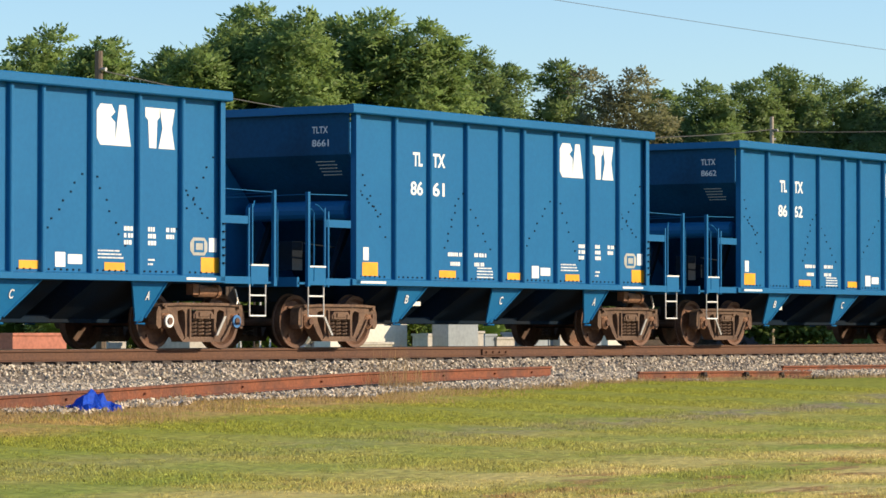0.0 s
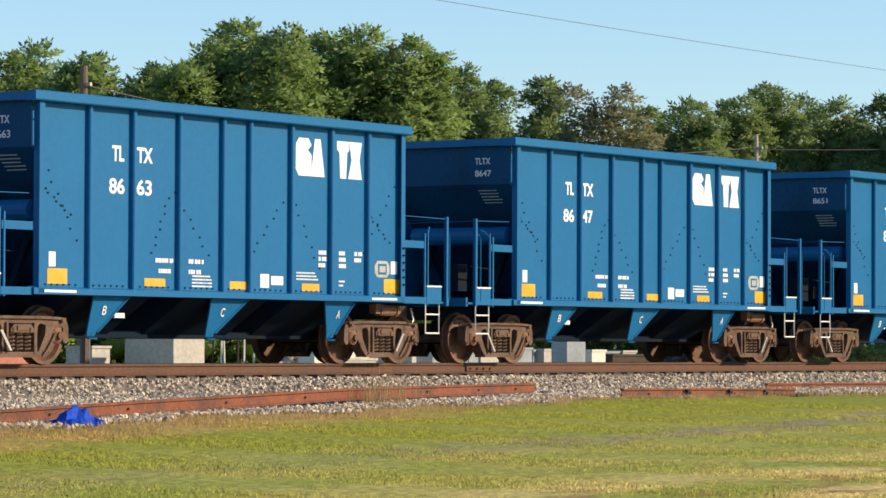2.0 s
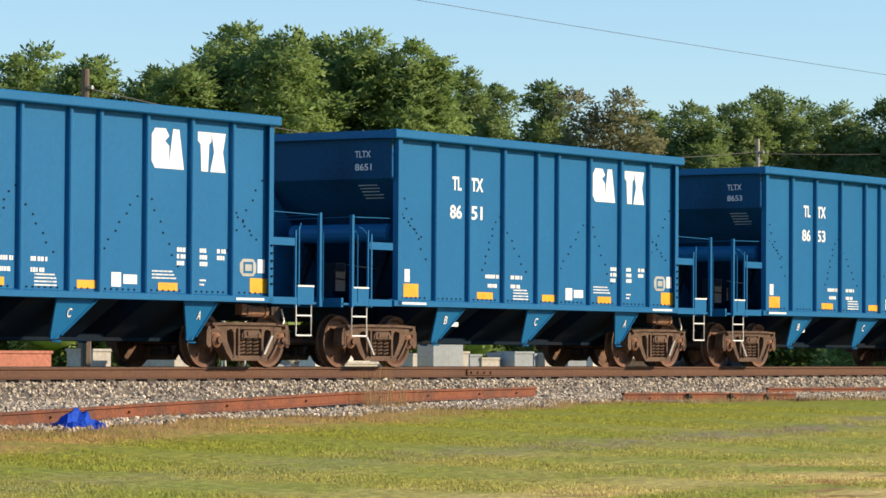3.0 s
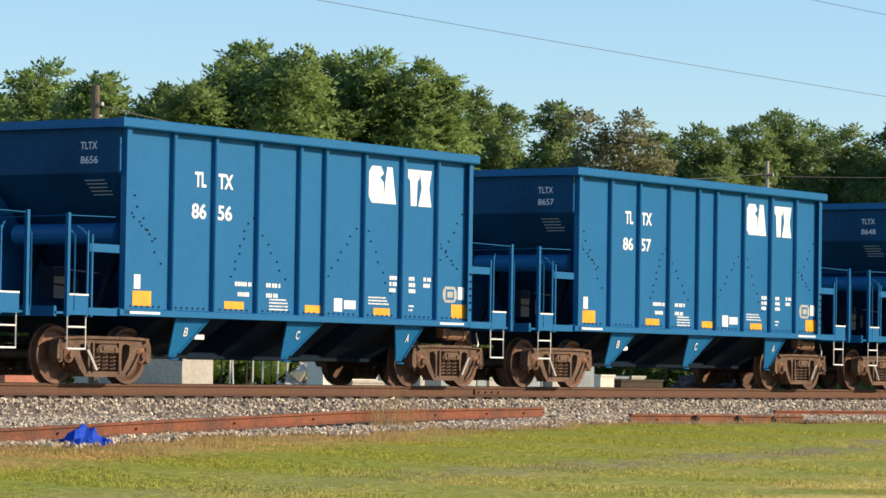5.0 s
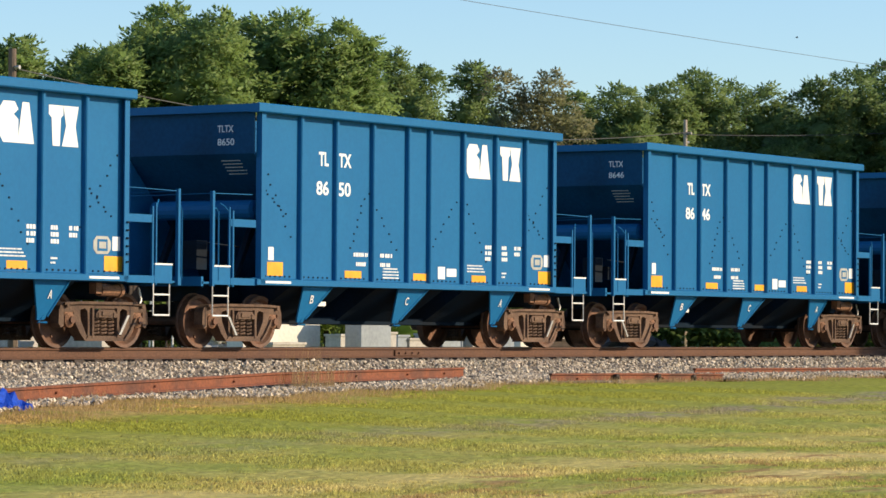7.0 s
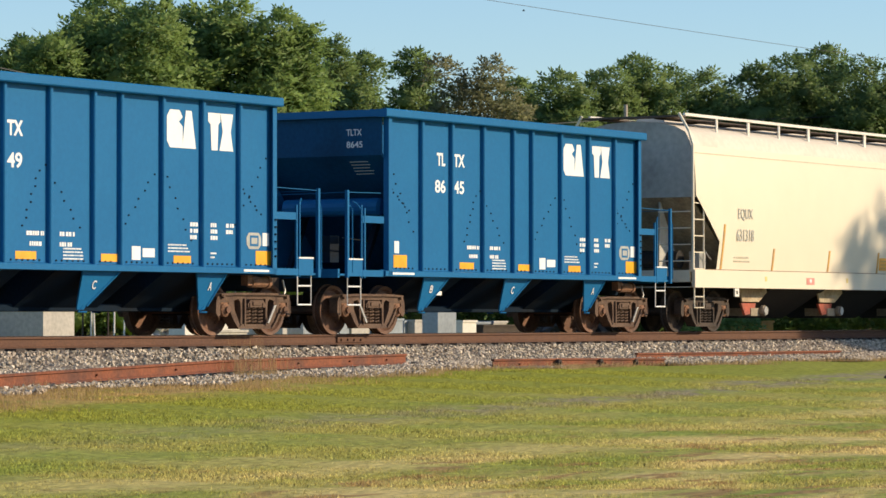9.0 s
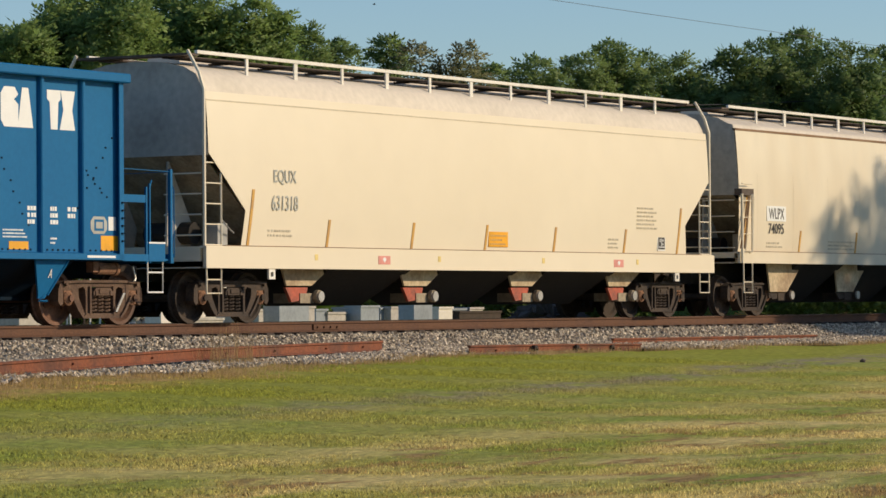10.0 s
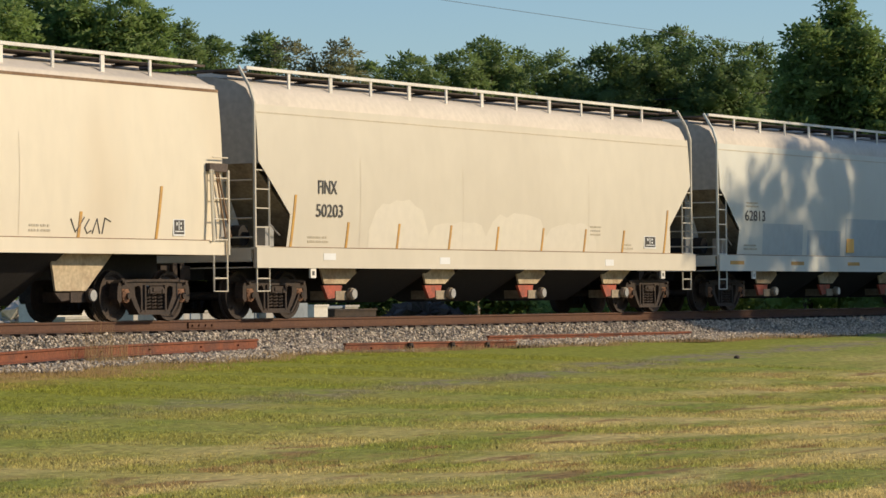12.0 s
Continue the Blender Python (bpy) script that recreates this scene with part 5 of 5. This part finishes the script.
for i, (deg, el, w) in enumerate(TREES):
    if deg > 34:
        dist, m, leaf, count, label, k = 118 + rd.uniform(-4, 6), LEAF_A, 0.62, 3900, FEATHERY, 9
    elif 30.7 < deg < 32:
        dist, m, leaf, count, label, k = 140, LEAF_D, 0.42, 2600, "thin browning tree with bare twigs behind the train", 5
    elif deg > 26.8:
        dist, m, leaf, count, label, k = 150 + rd.uniform(-6, 8), LEAF_B, 0.42, 5200, BROAD, 5
    elif deg > 23.6:
        dist, m, leaf, count, label, k = 142 + rd.uniform(-4, 6), LEAF_C, 0.42, 5200, "dark green broadleaf tree with a dense crown", 5
    else:
        dist, m, leaf, count, label, k = 112 + rd.uniform(-3, 3), LEAF_A, 0.42, 5200, "deep green tree with a tall narrow crown", 5
    x, y = ray_xy(deg, dist)
    tree(x, y, top_h(el - (0.002 if deg > 34 else 0.0005), dist), w * 1.2, m, 40 + i, count, leaf, label, leaflets=k, blade=0.29 if k > 8 else 0.42, dense=0.0 if m is LEAF_D else 0.86, n=48 if k > 8 else 60, bare=0.93)
# undergrowth that closes the view below the crowns
for i in range(24):
    deg = 43.0 - i * 0.96
    x, y = ray_xy(deg, 158 + 7 * (i % 3))
    t = thing("bush", "dense green shrub at the foot of the trees", "bush", pose(x, y, -0.7), "undergrowth behind the track")
    r = random.Random(90 + i)
    lumps = [(r.uniform(-2.6, 2.6), r.uniform(-1, 1), r.uniform(0.6, 10.0 if deg > 26 else 9.2), 1.3, 1.3, 1.1) for _ in range(30)]
    for lx, ly, lz, *_ in lumps[::6]:
        part("stem", Shape().rod((0, 0, 0), (lx, ly, lz), 0.05, 0.02, 5), BARK, t)
    core = Shape()
    for lx, ly, lz, ax, ay, az in lumps:
        core.faces([(lx + vx * ax * 0.8, ly + vy * ay * 0.8, lz + vz * az * 0.8) for vx, vy, vz in ico], ico_f)
    part("inner_foliage", core.mesh("inner_foliage", LEAF_C, True), None, t)["kind"] = "stuff"
    part("foliage", leaf_cloud("foliage", lumps, 650, 0.9, LEAF_B, 200 + i, 5), None, t)
for i in range(24):
    deg = 43.3 - i * 0.97
    x, y = ray_xy(deg, 132)
    t = thing("bush", "low green shrub behind the yard", "bush", pose(x, y, -0.7), "undergrowth behind the track")
    r = random.Random(490 + i)
    lumps = [(r.uniform(-1.6, 1.6), r.uniform(-0.6, 0.6), r.uniform(0.2, 2.4), 0.8, 0.8, 0.7) for _ in range(16)]
    # the darker leaf colour stands in for shade at the trees' foot
    part("foliage", leaf_cloud("foliage", lumps, 350, 0.8, LEAF_C, 700 + i, 5), None, t)
# trees on the camera's side, out of view, whose shade falls across the far end of the train
SHADE = Vector((to_sun.x, to_sun.y)).normalized()
RISE = math.tan(SUN_EL)
for i, (x, d, up, w) in enumerate(((73.7, 30, 2.4, 1.3), (75.4, 31, 3.0, 1.4), (77.2, 30, 3.6, 1.5), (79.6, 31, 4.5, 1.7), (81.9, 30, 5.8, 1.9), (84.4, 31, 6.8, 2.4), (87, 30, 7.2, 2.8), (90, 32, 7.0, 2.8), (94, 31, 7.0, 3.0), (98, 31, 7.0, 3.0), (102, 30, 7.0, 3.0))):
    tree(x + SHADE.x * d, TRACK - 1.6 + SHADE.y * d, up + d * RISE + 1.4, w * 1.75, LEAF_B, 300 + i, 1500, 0.6, "tall leafy tree at the lawn's far edge", z=-1.4, group="trees on the lawn", n=60, dense=0.95, bare=2.0, leaflets=5)


# ---------------------------------------------------------------- poles and wires
def wire_between(name, p, q, sag, label, r=0.012):
    pts_ = []
    for i in range(25):
        t = i / 24
        v = Vector(p).lerp(Vector(q), t)
        v.z -= sag * 4 * t * (1 - t)
        pts_.append(v)
    solid(name, Shape().bent(pts_, r, 4), WIRE, label, "cable")


def pole(deg, dist, el, label, r=0.17, m=None):
    x, y = ray_xy(deg, dist)
    h = top_h(el, dist)
    t = thing("utility_pole", label, "utility pole", pose(x, y, -0.7))
    part("shaft", Shape().rod((0, 0, 0), (0, 0, h), r, r * 0.7, 10), m or WOOD, t)
    part("insulator", Shape().rod((0, -0.1, h - 0.55), (0, -0.28, h - 0.55), 0.06).rod((0.1, 0, h - 0.9), (0.28, 0, h - 0.9), 0.06), GALV, t)
    return Vector((x, y, h - 0.7))


p1 = pole(40.17, 100, 0.0825, "weathered wooden utility pole among the trees")
p2 = pole(28.78, 135, 0.0632, "slim weathered wooden utility pole", 0.11, PALE_WOOD)
wire_between("cable", p1 + Vector((0, -0.2, -0.6)), p2 + Vector((0, -0.2, -0.5)), 1.0, "thin overhead cable between the poles", 0.02)
wire_between("cable", p1 + Vector((0, -0.2, -1.4)), p2 + Vector((0, -0.2, -1.1)), 1.3, "thin overhead cable between the poles", 0.02)
p3 = Vector((*ray_xy(18, 150), 11.5))
wire_between("cable", p2 + Vector((0, -0.2, -0.6)), p3, 0.8, "thin overhead cable leaving the pole", 0.02)
# the line wires that run beside the track on their own poles
for x in (30.0, 122.0):
    t = thing("utility_pole", "tall wooden line pole beside the track", "utility pole", pose(x, 45.0, -0.7))
    part("shaft", Shape().rod((0, 0, 0), (0, 0, 12.0), 0.18, 0.12, 10), WOOD, t)
    part("crossarm", Shape().box(-0.06, 0.06, -0.9, 0.9, 11.5, 11.62), WOOD, t)
wire_between("cable", (30, 45, 8.96), (122, 45, 8.83), 0.38, "thin black line wire over the train", 0.008)
wire_between("cable", (30, 45, 11.3), (122, 45, 11.3), 0.40, "thin black line wire over the train", 0.009)


# ---------------------------------------------------------------- yard behind the line, seen under the train
def yard_box(name, deg0, deg1, y, top, depth, m, label, category, z=-0.7):
    """A box whose front stands at y, between two bearings."""
    x0, x1 = y / math.tan(radians(deg0)), y / math.tan(radians(deg1))
    w = x1 - x0
    return solid(name, Shape().box(0, w, 0, depth, 0, top - z).box(-0.03, w + 0.03, -0.03, depth + 0.03, top - z - 0.06, top - z), m, label, category, pose(x0, y, z))


yard_box("concrete_block", 38.63, 38.11, 48.8, 0.55, 1.45, CONCRETE, "large pale concrete block in the yard", "concrete block")
yard_box("concrete_block", 40.0, 39.7, 51.3, 0.30, 0.8, CONCRETE, "pale concrete block in the yard", "concrete block")
yard_box("shed", 36.25, 34.95, 49.8, 0.9, 0.5, PLASTER, "low cream-walled shed in the yard", "shed")
yard_box("crate", 35.75, 35.2, 48.6, 0.02, 0.6, CONCRETE, "weathered crate before the shed", "crate")
yard_box("skip", 41.6, 40.7, 49.8, 0.25, 1.6, PINK, "faded red steel skip in the yard", "skip")
yard_box("skip", 31.2, 30.5, 50.3, 0.12, 0.8, RUST_DARK, "rusty brown steel skip in the yard", "skip")
yard_box("container", 26.8, 26.3, 49.8, 0.22, 1.4, ORANGE, "small orange steel container", "container")
yard_box("white_drum_rack", 31.55, 31.32, 49.8, 0.25, 0.5, PLASTER, "white-painted rack in the yard", "rack")
yard_box("water_tote", 34.25, 33.75, 48.4, 0.9, 0.5, SHEET, "tall grey-blue tote in the yard", "tote")
yard_box("water_tote", 31.97, 31.66, 48.4, 0.75, 0.5, SHEET, "tall grey-blue tote in the yard", "tote")
ry = random.Random(21)
deg = 34.6
while deg > 30.9:
    step = ry.uniform(0.16, 0.34)
    m = ry.choice((SHEET, SHEET, PLASTER, CONCRETE, SHEET))
    yard_box("sheet_panel", deg, deg - step * 0.93, 51.0 + ry.uniform(0, 0.8), ry.uniform(0.12, 0.34), 0.5, m, "upright grey sheet panel leaning in the yard", "sheet panel")
    deg -= step
for i in range(9):
    d_ = 38.0 - i * 0.14 + ry.uniform(-0.04, 0.04)
    x, y = ray_xy(d_, 97)
    lean = ry.uniform(-0.35, 0.35)
    solid("steel_post", Shape().rod((0, 0, 0), (lean * 0.4, 0, 2.3), 0.03, n=6), PLASTER if i % 3 else RUST_DARK, "thin leaning steel post in the yard", "post", pose(x, y, -0.7), "posts in the yard")
solid("steel_post", Shape().rod((0, 0, 0), (0, 0, 2.2), 0.11, n=8), WOOD, "stout brown post in the yard", "post", pose(*ray_xy(40.12, 71), -0.7))
rub, rsz = [], []
for _ in range(260):
    d_, q = ry.uniform(36.1, 36.95), ry.random()
    x, y = ray_xy(d_, 96 + ry.uniform(-1, 1))
    rub.append((x, y, -0.65 + 1.1 * q * (1 - abs(d_ - 36.5) / 0.6)))
    rsz.append(ry.uniform(0.1, 0.3))
scatter("rubble", rub, rsz, octa, octa_f, CONCRETE, "heap of pale broken concrete and scrap", "rubble", 0.4, 0.6)
mound = []
for _ in range(700):
    d_ = ry.uniform(28.8, 30.5)
    x, y = ray_xy(d_, 88 + ry.uniform(-1.5, 1.5))
    mound.append((x, y, -0.7 + 0.9 * ry.random() * max(0, 1 - ((d_ - 29.7) / 0.9) ** 2)))
scatter("earth_heap", mound, [0.28] * len(mound), octa, octa_f, TIE, "low heap of brown earth in the yard", "earth heap", 0.3, 0.6)
t = thing("bush", "small green shrub in the yard", "bush", pose(*ray_xy(27.1, 98), -0.7))
part("foliage", leaf_cloud("foliage", [(0, 0, 0.5, 0.9, 0.9, 0.6), (0.6, 0.3, 0.8, 0.7, 0.7, 0.6), (-0.7, 0, 0.6, 0.7, 0.7, 0.5)], 900, 0.4, LEAF_A, 900, 5), None, t)


# ---------------------------------------------------------------- grass, weeds
def blades(name, points, heights, widths, material, label, seed, lean=0.5, turn=-0.12):
    r = np.random.default_rng(seed)
    p = np.array(points, dtype=float)
    n_ = len(p)
    a = turn + r.normal(size=n_) * 0.32
    side = np.stack([np.cos(a), np.sin(a), np.zeros(n_)], 1) * np.asarray(widths)[:, None]
    tip = p + np.stack([r.normal(size=n_) * lean, r.normal(size=n_) * lean, np.ones(n_)], 1) * np.asarray(heights)[:, None]
    co = np.stack([p - side, p + side, tip], 1).reshape(-1, 3)
    me = bpy.data.meshes.new(name)
    me.from_pydata(co, [], np.arange(n_ * 3).reshape(-1, 3).tolist())
    up = np.tile(np.array([[0.1, -0.35, 0.93]]), (n_, 1)) + r.normal(size=(n_, 3)) * 0.25
    me.normals_split_custom_set_from_vertices(np.repeat(up / np.linalg.norm(up, axis=1)[:, None], 3, 0).tolist())
    me.materials.append(material)
    return tagged(new(name, me), label, "grass", kind="stuff")


gr = np.random.default_rng(77)
pts, hs_, ws_ = [], [], []
while len(pts) < 420000:
    d_ = math.sqrt(gr.uniform(24 ** 2, 62 ** 2))
    a_ = radians(gr.uniform(20.8, 42.6))
    x, y = d_ * math.cos(a_), d_ * math.sin(a_)
    if y < toe(x) + 0.05:
        pts.append((x, y, grass_height(x, y) - 0.008))
        tuft = 0.6 + 0.9 * max(0.0, noise.noise((x * 1.6, y * 1.6, 3.0)) + 0.25)
        hs_.append(gr.uniform(0.015, 0.045) * tuft * (1.5 if gr.random() < 0.04 else 1))
        ws_.append(gr.uniform(0.004, 0.010))
blades("grass_blades", pts, hs_, ws_, GRASS, "short mown grass blades, green and straw-coloured", 5)
pts, hs_, ws_ = [], [], []
for _ in range(14000):
    x = 28 + 47 * gr.random() ** 1.4
    y = toe(x) + gr.normal() * (0.22 if x > 45 else 0.42) - (0.2 if x > 45 else 0.45)
    pts.append((x, y, max(grass_height(x, y), ballast_height(x, y) if y > toe(x) else -9) - 0.01))
    hs_.append(gr.uniform(0.035, 0.12))
    ws_.append(gr.uniform(0.004, 0.010))
blades("dry_grass_fringe", pts, hs_, ws_, DRY, "dry brown grass along the edge of the stones", 6, 0.35)
weed_x, weed_y = 43.5, 30.75
pts = [(weed_x + gr.normal() * 0.42, weed_y + gr.normal() * 0.25 - 0.2, -0.66) for _ in range(260)]
blades("weed_clump", pts, gr.uniform(0.25, 0.6, 260) * gr.choice((1.0, 1.0, 1.6), 260), gr.uniform(0.002, 0.005, 260), DRY, "tall dry brown weeds growing through the old rail", 7, 0.16)
t = thing("stone_lump", "small dark lump lying on the mown grass", "stone", pose(58.4, 26.5, grass_height(58.4, 26.5)))
part("lump", Shape().faces([(0.07 * x, 0.06 * y, 0.03 + 0.05 * z) for x, y, z in ico], ico_f), TIE, t)


# ---------------------------------------------------------------- small things by the track
tarp = Shape()
rr = random.Random(3)
tx, ty = 32.55, 27.6
n = 9
hs = [[max(0.0, 0.21 * math.exp(-((i - 3) ** 2 + (j - 4) ** 2) / 4.0) + 0.17 * math.exp(-((i - 6) ** 2 + (j - 3.5) ** 2) / 3.0) + rr.uniform(-0.02, 0.12)) for i in range(n)] for j in range(n)]
tarp.v = [((i - 4) * 0.085 + rr.uniform(-0.03, 0.03), (j - 4) * 0.06 + rr.uniform(-0.03, 0.03), hs[j][i]) for j in range(n) for i in range(n)]
tarp.f = [(j * n + i, j * n + i + 1, (j + 1) * n + i + 1, (j + 1) * n + i) for j in range(n - 1) for i in range(n - 1)]
solid("tarpaulin", tarp, TARP, "crumpled bright blue tarpaulin dropped at the ballast's edge", "tarpaulin", pose(tx, ty, grass_height(tx, ty) - 0.03))


bird = thing("bird", "small dark bird flying across the sky", "bird", pose(0, 0, 20))
part("body", Shape().faces([(0.09 * x, 0.03 * y, 0.03 * z) for x, y, z in ico], ico_f), WIRE, bird)
for k in (-1, 1):
    part("wing", Shape().plate([(-0.03, k * 0.02, 0.01), (0.04, k * 0.02, 0.01), (0.0, k * 0.15, 0.05), (-0.04, k * 0.14, 0.05)], (0, 0, 1), 0.008), WIRE, bird)
FLIGHT = ((0.0, 14.8, 0.076), (3.0, 20.2, 0.081), (6.5, 26.06, 0.0862), (7.4, 27.6, 0.0887), (8.3, 29.21, 0.091), (9.0, 30.51, 0.0912), (9.5, 31.51, 0.0902), (10.0, 32.61, 0.0892), (10.5, 33.75, 0.0886), (12.0, 37.2, 0.088))


# ---------------------------------------------------------------- what moves
def motions():
    keys = [0.0, 1.5, 3.0, 4.5, 6.0, 7.5, 9.0, 10.5, 12.0]
    for car, start in CARS:
        walk(car, [(t, pose(start + travelled(t), TRACK, 0)) for t in keys])
    for car, start in CARS:
        for ob in car.children_recursive:
            if ob.name.startswith("wheelset"):
                x, y, z = ob.matrix_basis.translation
                rows = [(i / 30, pose(x, y, z, 0, math.degrees(travelled(i / 30) / 0.457), 0)) for i in range(361)]
                walk(ob, rows)
    flight = []
    for t, deg, el in FLIGHT:
        x, y = ray_xy(deg, 170)
        flight.append((t, pose(x, y, EYE[2] + el * 170, 0, 0, deg + 90)))
    walk(bird, flight)


motions()
